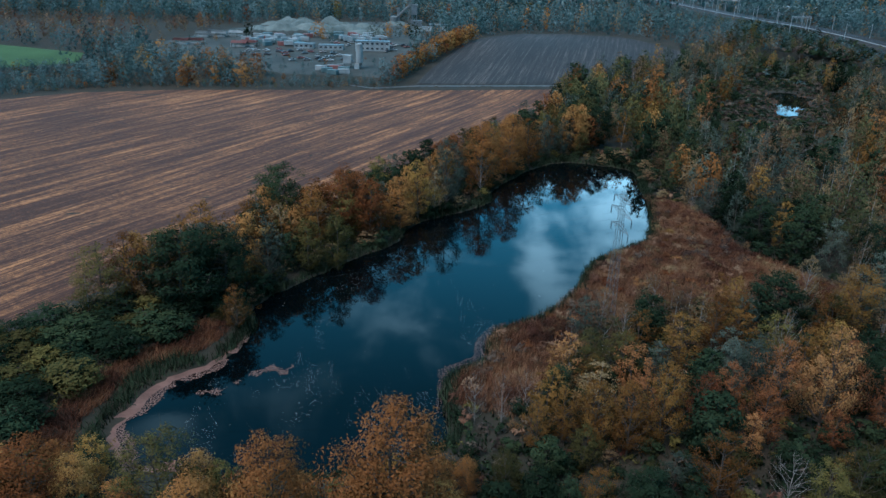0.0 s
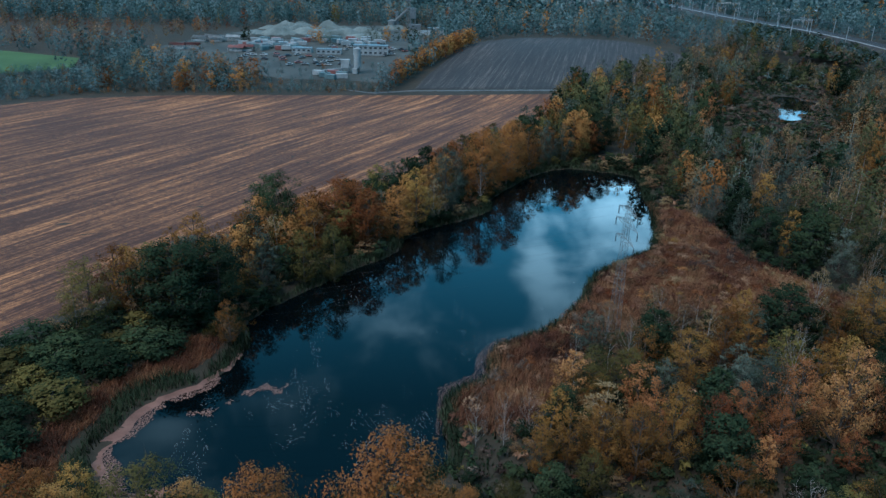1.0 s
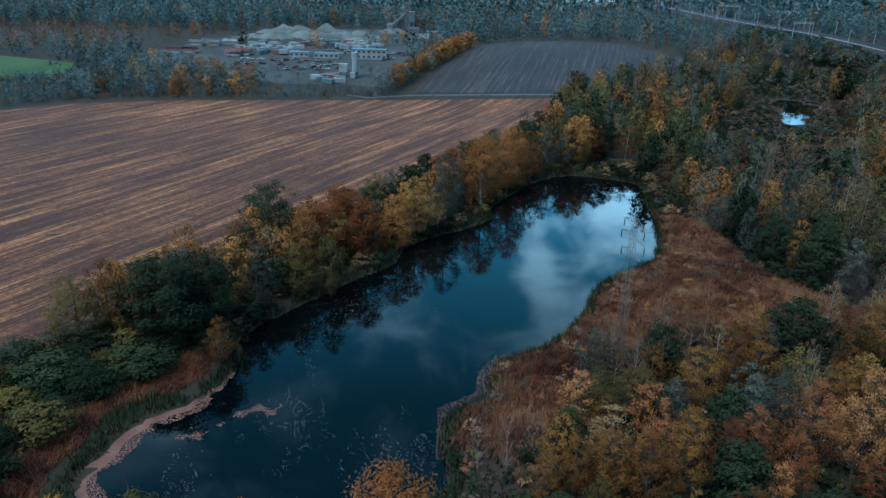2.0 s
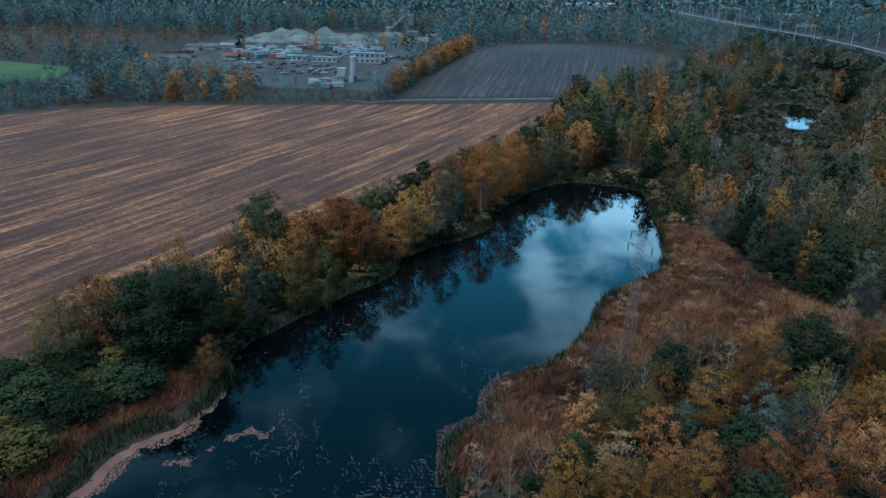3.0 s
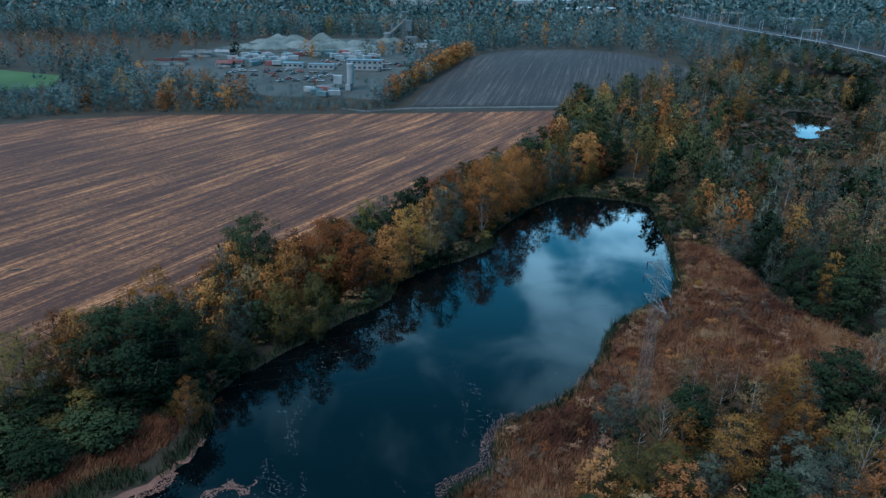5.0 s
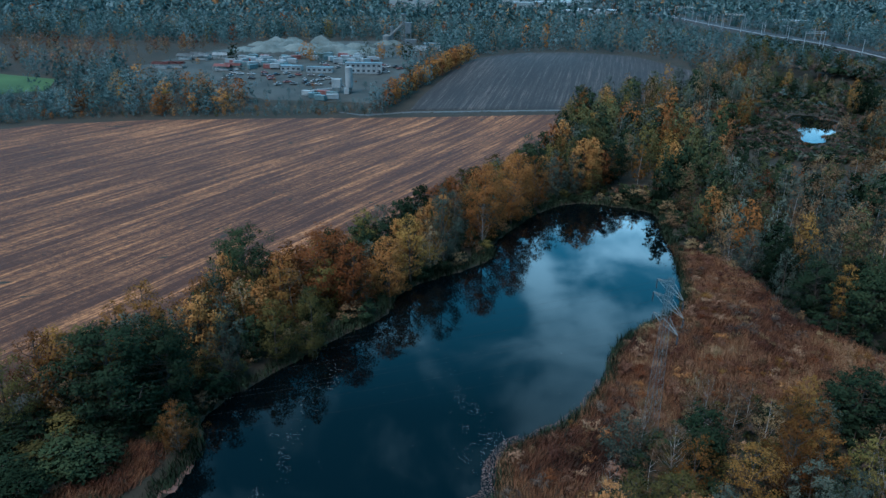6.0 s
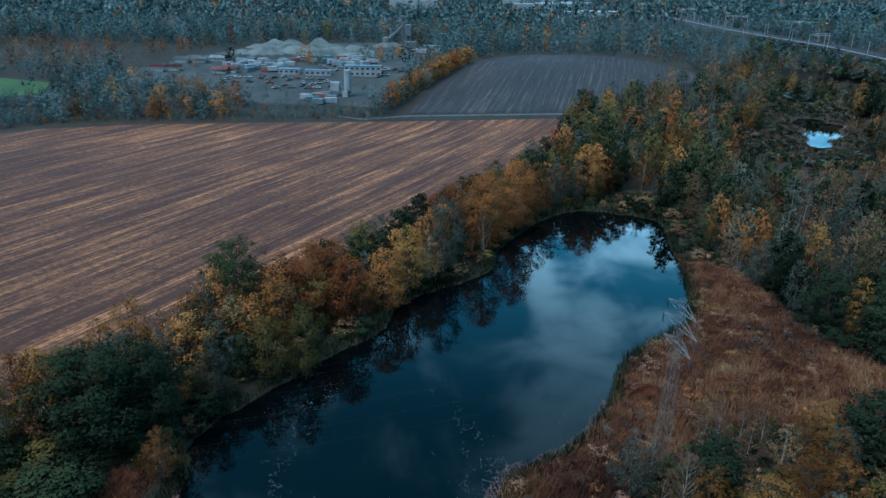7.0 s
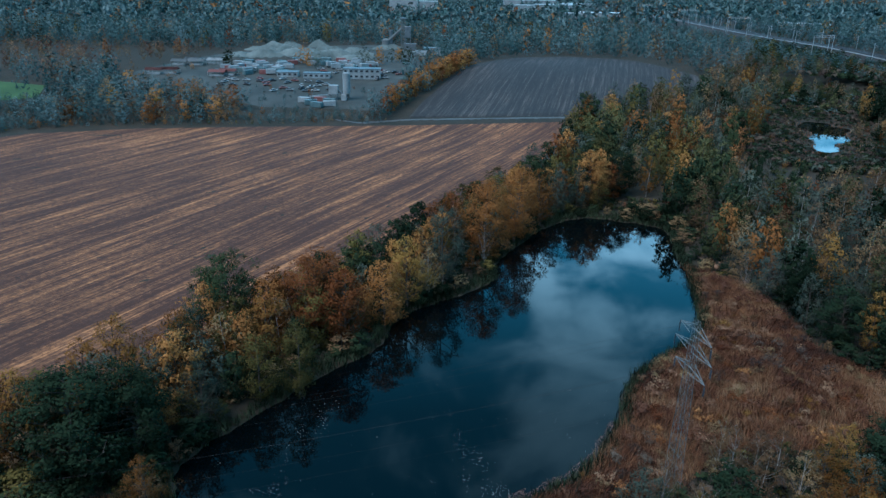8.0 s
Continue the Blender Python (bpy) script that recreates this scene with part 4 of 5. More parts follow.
x, y = scatter(r, -100, -40, 70, 126, 4.4, lambda x, y: (x > -58 - (y - 77) * 0.6) & (edge_side(x, y) > 4.5) & (shore_distance(x, y, pond_ring) > 10.5) & clear_of_tall(x, y, 0.3))
for i, (a, b) in enumerate(zip(x, y)):
    h = r.uniform(3.0, 5.2)
    bush(pick(r, 1, {"bush_green": 4.5, "bush_olive": 1.5, "bush_brown": 0.6})[0], a, b, h, h * r.uniform(1.5, 2.1), i % 2, "bushes beside the field")
x, y = scatter(r, -46, 64, 104, 262, 3.9, lambda x, y: (edge_side(x, y) > 2) & (shore_distance(x, y, pond_ring) > 0.9) & (shore_distance(x, y, pond_ring) < 8) & ((x < 0.55 * (y - 150)) | (y > 236)) & (y > 121))
for i, (a, b) in enumerate(zip(x, y)):
    h = r.uniform(1.6, 4.2)
    bush(pick(r, 1, {"bush_green": 3.4, "bush_olive": 1.0, "bush_brown": 1.2})[0], a, b, h, h * r.uniform(1.1, 1.6), i % 2, "bushes on the bank")
x, y = scatter(r, 56, 104, 142, 250, 4.6, lambda x, y: (shore_distance(x, y, pond_ring) > 2.6) & ((shore_distance(x, y, pond_ring) < 9) | (shore_distance(x, y, np.asarray(REEDS, float)) < 6)) & ~inside(x, y, REEDS) & (x > 56) & (y > 144))
for i, (a, b) in enumerate(zip(x, y)):
    h = r.uniform(1.8, 4.2)
    bush(pick(r, 1, {"bush_green": 3, "bush_brown": 2.2})[0], a, b, h, h * r.uniform(1.0, 1.5), i % 2, "bushes on the bank")
x, y = scatter(r, 4, 100, 64, 136, 5.2, lambda x, y: (shore_distance(x, y, pond_ring) > 3.5) & ~inside(x, y, REEDS) & (x < 61 + (y - 84) * 0.53))
for i, (a, b) in enumerate(zip(x, y)):
    h = r.uniform(1.6, 3.4)
    bush(pick(r, 1, {"bush_green": 5, "bush_olive": 0.4, "bush_brown": 0.6})[0], a, b, h, h * r.uniform(1.1, 1.7), i % 2, "bushes of the near wood")


# low bramble and saplings that close the ground between the trees
x, y = scatter(r, -104, 112, 62, 262, 2.3, lambda x, y: (shore_distance(x, y, pond_ring) > np.where((x > -8) & (y < 112), 1.2, np.where((x < -30) & (y < 123), 10.0, 4.5))) & ((shore_distance(x, y, pond_ring) < 40) | (y < 150)) & ~inside(x, y, REEDS) & (edge_side(x, y) > 2.0) & (np.abs(x) < 0.66 * (y + 14)) & (x < 66 + (y - 84) * 0.53) & ((x < 66) | (y < 150)))
hs = r.uniform(0.7, 2.3, len(x))
wood_stuff("low bramble, nettles and saplings under the trees", x, y, hs, hs * r.uniform(1.2, 1.8, len(x)), pick(r, len(x), {"oakgreen": 5, "lime": 2, "bare": 1.6, "fern": 1.0}), 40, 0.095, 67, foot=0.45)


def blades(name, label, xs, ys, h, width, lean, per, material, seed, category="reeds", wind=None):
    """Upright leaning blades, a handful at each place; wind: the heading most of them lean to."""
    rr = np.random.default_rng(seed)
    n = len(xs)
    z = ground_z(xs, ys)
    c = np.repeat(np.stack([xs, ys, z], -1), per, 0) + np.c_[rr.normal(0, 0.35, (n * per, 2)), np.full(n * per, -0.1)]
    waves = np.array([0.8 * noise.noise(Vector((p * 0.045, q * 0.045, seed + 9))) + 0.8 * noise.noise(Vector((p * 0.16, q * 0.16, seed))) + 0.35 * noise.noise(Vector((p * 0.6, q * 0.6, seed))) for p, q in zip(xs, ys)])
    hh = np.repeat(rr.uniform(0.75, 1.1, n) * (1 + 0.5 * np.array([noise.noise(Vector((p * 0.35, q * 0.35, seed + 5))) for p, q in zip(xs, ys)])), per) * h * rr.uniform(0.7, 1.1, n * per)
    a = rr.uniform(0, 2 * np.pi, n * per)
    side = np.stack([np.cos(a), np.sin(a), np.zeros(n * per)], -1) * (width * rr.uniform(0.6, 1.4, n * per))[:, None]
    b = rr.uniform(0, 2 * np.pi, n * per) if wind is None else wind + np.repeat(2.2 * waves, per) + rr.normal(0, 0.7, n * per)
    off = np.stack([np.cos(b), np.sin(b), np.zeros(n * per)], -1) * (hh * lean * rr.uniform(0.2, 1.0, n * per))[:, None]
    up = np.zeros((n * per, 3))
    up[:, 2] = hh
    v = np.stack([c - side * 0.5, c + side * 0.5, c + off + up], 1)
    tint = np.repeat(np.clip(0.5 + 0.5 * waves + rr.normal(0, 0.12, n), 0, 1), per * 3)
    me = mesh_of(name, v.reshape(-1, 3), np.arange(3 * n * per).reshape(-1, 3), material, tint)
    soft = np.array([0, 0, 1.0]) + off / (hh[:, None] + 0.01) * 0.6 + rr.normal(0, 0.35, (n * per, 3))
    soften(me, v.reshape(-1, 3), soft / np.linalg.norm(soft, axis=1)[:, None])
    return tagged(part(name, me, material), label, category, kind="stuff")


x, y = scatter(r, 0, 92, 96, 214, 0.5, lambda x, y: inside(x, y, REEDS) & (shore_distance(x, y, pond_ring) > 0.3))
blades("reed_bed", "rust-brown dry reed bed beside the pond", x, y, 1.5, 0.085, 0.8, 11, reed_rust, 61, wind=0.9)
x, y = scatter(r, 0, 92, 96, 214, 2.9, lambda x, y: inside(x, y, REEDS) & (shore_distance(x, y, pond_ring) > 1.5))
hs = r.uniform(1.3, 3.0, len(x))
n = np.array([noise.noise(Vector((a * 0.09, b * 0.09, 12.0))) for a, b in zip(x, y)])
ks = np.where(n > 0.18, pick(r, len(x), {"bare": 5, "pale": 0.6, "fern": 1}), pick(r, len(x), {"fern": 7, "copper": 1.0, "pale": 2.0, "gold": 0.6}))
wood_stuff("low rust-brown shrubs and bracken among the reeds", x, y, hs, hs * r.uniform(1.1, 1.7, len(x)), ks, 190, 0.034, 66, foot=0.45)
x, y = scatter(r, -48, 66, 82, 256, 0.55, lambda x, y: (shore_distance(x, y, pond_ring) > np.where((x < -33) & (y < 112), 1.5, 0.1)) & (shore_distance(x, y, pond_ring) < np.where((x < -33) & (y < 112), 5.6, np.where(x < 0.6 * (y - 130), 3.0 + 5 * np.array([noise.noise(Vector((a * 0.12, b * 0.12, 31))) for a, b in zip(x, y)]), 2.2))) & (y > 84))
blades("reed_fringe", "dark green sedge and reed fringe along the waterline", x, y, 1.7, 0.15, 0.6, 7, reed_green, 62)
x, y = scatter(r, -60, -30, 84, 124, 0.5, lambda x, y: (shore_distance(x, y, pond_ring) > np.where(y < 112, 5.0, 4.0)) & (shore_distance(x, y, pond_ring) < 10.0))
blades("reed_strip", "rust-brown dry reeds behind the green fringe", x, y, 1.3, 0.09, 0.9, 14, reed_rust, 63, wind=0.4)
x, y = scatter(r, -100, 110, 64, 262, 1.25, lambda x, y: (shore_distance(x, y, pond_ring) > np.where((x < -30) & (y < 123), 9.5, 4.2)) & ((shore_distance(x, y, pond_ring) < 30) | (y < 140)) & ~inside(x, y, REEDS) & (edge_side(x, y) > 1.0))
blades("undergrowth", "low dark grass and bramble under the trees", x, y, 0.8, 0.3, 0.6, 4, reed_green, 64, "grass")
x, y = scatter(r, 132, 200, 322, 384, 1.3, lambda x, y: (shore_distance(x, y, far_ring) > 0.3) & (shore_distance(x, y, far_ring) < 16))
blades("reed_bed_far", "brown reeds round the small far pond", x, y, 0.9, 0.3, 0.4, 2, reed_rust, 65)


# ---- floating leaves and scum on the pond ----
def floats(name, label, xs, ys, size, material, seed):
    rr = np.random.default_rng(seed)
    n = len(xs)
    a = rr.uniform(0, 6.28, n)
    u = np.stack([np.cos(a), np.sin(a), np.zeros(n)], -1) * (size * rr.uniform(0.4, 1.4, n))[:, None]
    w = np.stack([-np.sin(a), np.cos(a), np.zeros(n)], -1) * (size * rr.uniform(0.3, 0.9, n))[:, None]
    c = np.stack([xs, ys, rr.uniform(0.012, 0.03, n)], -1)
    v = np.stack([c - u, c - w, c + u, c + w * 0.8], 1)
    return tagged(part(name, mesh_of(name, v.reshape(-1, 3), np.arange(4 * n).reshape(-1, 4), material), material), label, "floating leaves", kind="stuff")


# the bare mud rim of the near shore
keep = [k for k, (a, b) in enumerate(pond_ring) if a < -32 and 84 < b < 121]
rim = pond_ring[sorted(keep, key=lambda k: (k + 40) % len(pond_ring))]
rim = np.array(sorted(rim.tolist(), key=lambda q: q[1]))
flow = np.gradient(rim, axis=0)
flow /= np.linalg.norm(flow, axis=1)[:, None] + 1e-9
out_way = np.stack([-flow[:, 1], flow[:, 0]], -1)
wide_rim = 0.5 + 1.1 * np.clip((112 - rim[:, 1]) / 24, 0, 1)
rings = [rim + out_way * (k * wide_rim)[:, None] for k in (-0.7, 0.0, 0.6, 1.1)]
RX, RY = np.stack([q[:, 0] for q in rings], 1), np.stack([q[:, 1] for q in rings], 1)
RZ = np.stack([np.full(len(rim), h) for h in (-0.12, 0.06, 0.20, 0.34)], 1)
tagged(part("mud_rim", sheet("mud_rim", RX, RY, RZ, mud), mud), "pinkish bare mud along the near shore", "ground", kind="structure")

scum_mat = plain("scum", (0.13, 0.070, 0.052), (0.22, 0.125, 0.098), 0.5, 0.9)
speck_mat = plain("speck", (0.20, 0.21, 0.21), (0.36, 0.37, 0.36), 0.5, 0.7)
rr = np.random.default_rng(71)
sx, sy = scatter(rr, -46, -20, 86, 116, 0.2, lambda x, y: (shore_distance(x, y, pond_ring) < 0) & (
    (shore_distance(x, y, pond_ring) > -1.3 + np.array([1.6 * noise.noise(Vector((a * 0.3, b * 0.3, 1))) for a, b in zip(x, y)]))
    | (np.abs((y - 107) - 0.75 * (x + 31) + 1.2 * np.sin(x * 0.7)) < 0.45 + np.array([2.4 * noise.noise(Vector((a * 0.6, b * 0.6, 4))) for a, b in zip(x, y)])) & (x > -37) & (x < -24)) & (y < 113))
floats("pond_scum", "pinkish mat of fallen leaves drifting by the shore", sx + rr.normal(0, 0.12, len(sx)), sy + rr.normal(0, 0.12, len(sy)), 0.17, scum_mat, 72)
sx, sy = rr.uniform(-36, 28, 42000), rr.uniform(84, 156, 42000)
drift = np.array([noise.noise(Vector((a * 0.10 + b * 0.03, b * 0.035 - a * 0.03, 2))) + 0.55 * noise.noise(Vector((a * 0.5 + b * 0.1, b * 0.16 - a * 0.1, 7))) for a, b in zip(sx, sy)])
keep = (shore_distance(sx, sy, pond_ring) < -0.3) & (rr.uniform(0, 1, len(sx)) < np.clip((drift - 0.02 - np.clip(sy - 108, 0, 60) * 0.012) * 1.3, 0.006, 0.8))
sx, sy = sx[keep], sy[keep]
floats("floating_leaves", "pale scattered leaves floating on the dark water", sx, sy, 0.065, speck_mat, 73)
sx, sy = scatter(rr, 0, 30, 100, 150, 0.28, lambda x, y: (shore_distance(x, y, pond_ring) < 0) & (shore_distance(x, y, pond_ring) > -1.0 - 0.9 * (x < 12)) & (y < 146))
floats("shore_leaves", "pale fallen leaves drifted against the reed bank", sx, sy, 0.13, scum_mat, 74)


# ---- the power line ----
def lattice(bm, base_w, top_w, z0, z1, bays, r1, r2):
    """Four legs and their cross bracing."""
    def corner(k, u):
        w = (base_w + (top_w - base_w) * u) / 2
        return Vector(((-w, w, w, -w)[k], (-w, -w, w, w)[k], z0 + (z1 - z0) * u))
    for k in range(4):
        add_rod(bm, corner(k, 0), corner(k, 1), r1, r1 * 0.8, 4)
    cuts = [1 - (1 - i / bays) ** 1.0 for i in range(bays + 1)]
    for a, b in zip(cuts, cuts[1:]):
        for k in range(4):
            j = (k + 1) % 4
            add_rod(bm, corner(k, a), corner(j, b), r2, r2, 4)
            add_rod(bm, corner(j, a), corner(k, b), r2, r2, 4)
            add_rod(bm, corner(k, b), corner(j, b), r2, r2, 4)
    return bm


PYLON = (30.1, 126.2)
ARM = math.atan2(-0.98, 0.2)
pylon_z = float(ground_z(*PYLON)[0])
pylon = tagged(new("power_pylon"), "grey galvanised lattice power pylon standing in the reeds", "pylon")
pylon.matrix_basis = pose(*PYLON, pylon_z, 0, 0, math.degrees(ARM))
part("mast", lattice(bmesh.new(), 1.8, 0.9, 0.0, 20.2, 12, 0.034, 0.013), weathered, pylon)
part("mast_head", lattice(bmesh.new(), 0.9, 0.6, 20.2, 26.2, 5, 0.034, 0.013), weathered, pylon)
TIPS = []
for level, reach, rise in ((24.6, 3.6, 0.9), (22.4, 4.2, 0.9), (19.6, 3.5, 0.9)):
    for side in (-1, 1):
        arm = bmesh.new()
        tip = Vector((side * reach, 0, level))
        for w in (-0.5, 0.5):
            add_rod(arm, (side * 0.45, w, level), tip, 0.05, 0.04, 4)
            add_rod(arm, (side * 0.4, w * 0.8, level + rise), tip, 0.05, 0.04, 4)
        for u in (0.3, 0.6):
            p = Vector((side * 0.45, 0, level)).lerp(tip, u)
            add_rod(arm, p + Vector((0, -0.5 * (1 - u), 0)), p + Vector((0, 0.5 * (1 - u), 0)), 0.025, 0.025, 4)
            add_rod(arm, p, Vector((side * 0.4, 0, level + rise)).lerp(tip, u), 0.025, 0.025, 4)
        part("cross_arm", arm, weathered, pylon)
        ins = bmesh.new()
        add_rod(ins, tip, tip - Vector((0, 0, 1.5)), 0.04, 0.04, 6)
        for k in range(8):
            add_rod(ins, tip - Vector((0, 0, 0.3 + 0.14 * k)), tip - Vector((0, 0, 0.38 + 0.14 * k)), 0.12, 0.07, 8)
        part("insulator", ins, dark_steel, pylon, "dark hanging insulator string")
        TIPS.append(tip - Vector((0, 0, 1.5)))
TIPS.append(Vector((0, 0, 26.2)))
frame_m = pose(*PYLON, pylon_z, 0, 0, math.degrees(ARM))
for tip in TIPS:
    pieces = []
    for way in (-1, 1):
        s = np.linspace(0, 1, 25)
        pts = [frame_m @ (tip + Vector((0, way * 230 * u, -4 * 9.0 * u * (1 - u)))) for u in s]
        pieces.append(tube([tuple(p) for p in pts], [0.007] * 25, 4))
    v, f = gather(pieces)
    tagged(part("power_cable", mesh_of("power_cable", v, f, rubber), rubber), "thin dark sagging power cable", "cable", "cables of the power line")


# ---- gravel works and yard ----
def at_land(x, y, turn=0.0):
    return pose(x, y, float(land(x, y)) + 0.3, 0, 0, turn)


def cabin_block(x, y, turn, units, floors, deep, label):
    """Stacked site cabins with windows and a flat roof."""
    ob = tagged(new("office_block"), label, "building")
    ob.matrix_basis = at_land(x, y, turn)
    w, h = 3.0, 2.9
    wide = units * w
    for f in range(floors):
        for k in range(units):
            part("cabin", box_bm(-wide / 2 + w * (k + 0.5), 0, h * (f + 0.5) - 0.2, w - 0.08, deep, h - 0.08, 0.04), white_paint, ob)
    part("roof", box_bm(0, 0, h * floors - 0.1, wide + 0.4, deep + 0.4, 0.22, 0.03), grey_metal, ob)
    for f in range(floors):
        for k in range(units):
            win = part("window", box_bm(-wide / 2 + w * (k + 0.5), -deep / 2 - 0.02, h * f + 1.45, 1.7, 0.08, 1.25, 0.02), white_paint, ob)
            part("pane", box_bm(-wide / 2 + w * (k + 0.5), -deep / 2 - 0.07, h * f + 1.45, 1.5, 0.03, 1.05), pane_mat, win)
    return ob


cabin_block(-51.8, 463, 3, 7, 2, 6.5, "white two-storey site cabin block with window rows")
cabin_block(-77.5, 463, 3, 5, 1, 6.0, "white single-storey cabins in the yard")
cabin_block(-94.5, 465, 2, 4, 1, 6.0, "white single-storey cabins in the yard")

plant_ob = tagged(new("concrete_plant"), "white concrete mixing plant with a tall silo", "silo")
plant_ob.matrix_basis = at_land(-53.5, 414, 0)
silo = bmesh.new()
add_rod(silo, (0, 0, 3.2), (0, 0, 13.2), 1.9, 1.9, 24)
add_rod(silo, (0, 0, 13.2), (0, 0, 13.7), 1.9, 0.7, 24)
add_rod(silo, (0, 0, 3.2), (0, 0, 1.4), 1.9, 0.4, 24)
part("silo", silo, white_paint, plant_ob)
for a in range(4):
    part("leg", rod_bm((1.5 * math.cos(a * 1.571 + 0.785), 1.5 * math.sin(a * 1.571 + 0.785), -0.4), (1.5 * math.cos(a * 1.571 + 0.785), 1.5 * math.sin(a * 1.571 + 0.785), 3.4), 0.15), grey_metal, plant_ob)
part("weigh_bin", box_bm(-6.6, 0.2, 5.0, 4.6, 3.6, 4.4, 0.1), white_paint, plant_ob)
for dx in (-8.4, -4.8):
    for dy in (-1.3, 1.6):
        part("leg", box_bm(dx, dy, 1.2, 0.3, 0.3, 3.4), grey_metal, plant_ob)
part("chute", rod_bm((-4.4, 0, 4.6), (-1.2, 0, 1.8), 0.5, 0.4), grey_metal, plant_ob)
part("mixer_house", box_bm(-1.2, -1.6, 1.4, 2.6, 2.4, 3.0, 0.08), white_paint, plant_ob)
part("conveyor", add_box(bmesh.new(), 0, 0, 0, 12, 0.9, 0.5, 0, pose(-14, 1.5, 1.6, 0, -6, 0)), white_paint, plant_ob)

tower_ob = tagged(new("gravel_tower"), "grey steel gravel screening tower with conveyor", "tower")
tower_ob.matrix_basis = at_land(-38, 600, 0)
part("screen_house", box_bm(3.4, 0, 12.5, 4.4, 4, 8, 0.1), grey_metal, tower_ob)
part("lower_house", box_bm(5.0, 0, 2.0, 9, 5, 4.8, 0.1), grey_metal, tower_ob)
part("stair_tower", lattice(bmesh.new(), 3.0, 2.4, -0.3, 21.5, 9, 0.16, 0.08), weathered, tower_ob)
part("head_cap", box_bm(-0.2, 0, 22.0, 4.0, 3.2, 1.2, 0.1), grey_metal, tower_ob)
for lx, ly in ((1.6, -1.6), (5.2, -1.6), (1.6, 1.6), (5.2, 1.6)):
    part("post", box_bm(lx, ly, 6.4, 0.4, 0.4, 4.6), grey_metal, tower_ob)
part("conveyor", rod_bm((-11, 0, 6), (0.5, 0, 16.5), 0.9, 0.9, 6), weathered, tower_ob)
tank = bmesh.new()
add_rod(tank, (-13, 0, -0.3), (-13, 0, 6.5), 3.0, 3.0, 20)
add_rod(tank, (-13, 0, 6.5), (-13, 0, 7.6), 3.0, 0.6, 20)
part("tank", tank, weathered, tower_ob)
part("stack", rod_bm((-9.2, 1, -0.3), (-9.2, 1, 13.5), 1.2, 1.2, 16), grey_metal, tower_ob)


def heap(x, y, rad, h, seed, material, label):
    """A tipped ridge of loose stone with slumped sides."""
    rr = np.random.default_rng(seed)
    a, b = np.meshgrid(np.linspace(0, 2 * np.pi, 37), np.linspace(0, 1, 12))
    swell = 1 + 0.16 * np.sin(2 * a + rr.uniform(0, 6)) + 0.12 * np.sin(3 * a + rr.uniform(0, 6)) + 0.07 * np.sin(7 * a + rr.uniform(0, 6))
    turn, long = rr.uniform(-0.5, 0.5), rr.uniform(1.2, 2.0)
    u, v = b * rad * long * swell * np.cos(a), b * rad * 0.7 * swell * np.sin(a)
    X, Y = x + u * math.cos(turn) - v * math.sin(turn), y + u * math.sin(turn) + v * math.cos(turn)
    lump = np.array([noise.noise(Vector((p * 0.22, q * 0.22, seed))) for p, q in zip(X.ravel(), Y.ravel())]).reshape(X.shape)
    Z = land(X, Y) + 0.25 + h * np.clip(np.minimum(1.25 * (1 - b), 0.86), 0, 1) * (1 + 0.45 * lump)
    Z[-1] = land(X[-1], Y[-1]) - 0.4
    Z[:, -1], X[:, -1], Y[:, -1] = Z[:, 0], X[:, 0], Y[:, 0]
    tagged(part("gravel_mound", sheet("gravel_mound", X, Y, Z, material), material), label, "heap", "heaps in the yard")


rr = np.random.default_rng(81)
for k in range(34):
    u, v = rr.uniform(0, 1), rr.uniform(0, 1)
    heap(-150 + 92 * u + 10 * v, 526 + 82 * v, rr.uniform(5, 10), rr.uniform(2.5, 6.0), 200 + k, gravel, "pale grey-green ridge of tipped gravel")
for k in range(7):
    heap(-145 + 8 * k, 512 + rr.normal(0, 2), rr.uniform(5, 7), rr.uniform(2.0, 3.2), 240 + k, yard_soil, "dark ridge of tipped soil")


def car_proto(paint, label):
    ob = tagged(new("car"), label, "car", "vehicles in the yard")
    part("body", box_bm(0, 0, 0.62, 4.3, 1.75, 0.62, 0.14), paint, ob)
    cab = bmesh.new()
    made = bmesh.ops.create_cube(cab, size=1.0, matrix=Matrix.LocRotScale((-0.2, 0, 1.18), None, (2.3, 1.55, 0.56)))
    for v in made["verts"]:
        if v.co.z > 1.2:
            v.co.x = -0.2 + (v.co.x + 0.2) * 0.68
            v.co.y *= 0.88
    part("cabin", cab, pane_mat, ob)
    part("roof", box_bm(-0.2, 0, 1.47, 1.5, 1.3, 0.05, 0.02), paint, ob)
    for sx in (-1.3, 1.3):
        for sy in (-0.82, 0.82):
            part("wheel", rod_bm((sx, sy - 0.1, 0.32), (sx, sy + 0.1, 0.32), 0.32, 0.32, 12), rubber, ob)
    return ob


def van_proto(paint, label):
    ob = tagged(new("truck"), label, "truck", "vehicles in the yard")
    part("cab", box_bm(3.0, 0, 1.5, 1.9, 2.2, 2.2, 0.15), paint, ob)
    part("box_body", box_bm(-0.9, 0, 2.0, 5.6, 2.4, 2.5, 0.06), white_paint, ob)
    part("windscreen", box_bm(3.97, 0, 1.9, 0.04, 1.9, 0.8, 0.02), pane_mat, ob)
    part("chassis", box_bm(0.6, 0, 0.62, 7.0, 1.0, 0.3), dark_steel, ob)
    for sx in (-2.6, 2.9):
        for sy in (-1.0, 1.0):
            part("wheel", rod_bm((sx, sy - 0.14, 0.48), (sx, sy + 0.14, 0.48), 0.48, 0.48, 12), rubber, ob)
    return ob


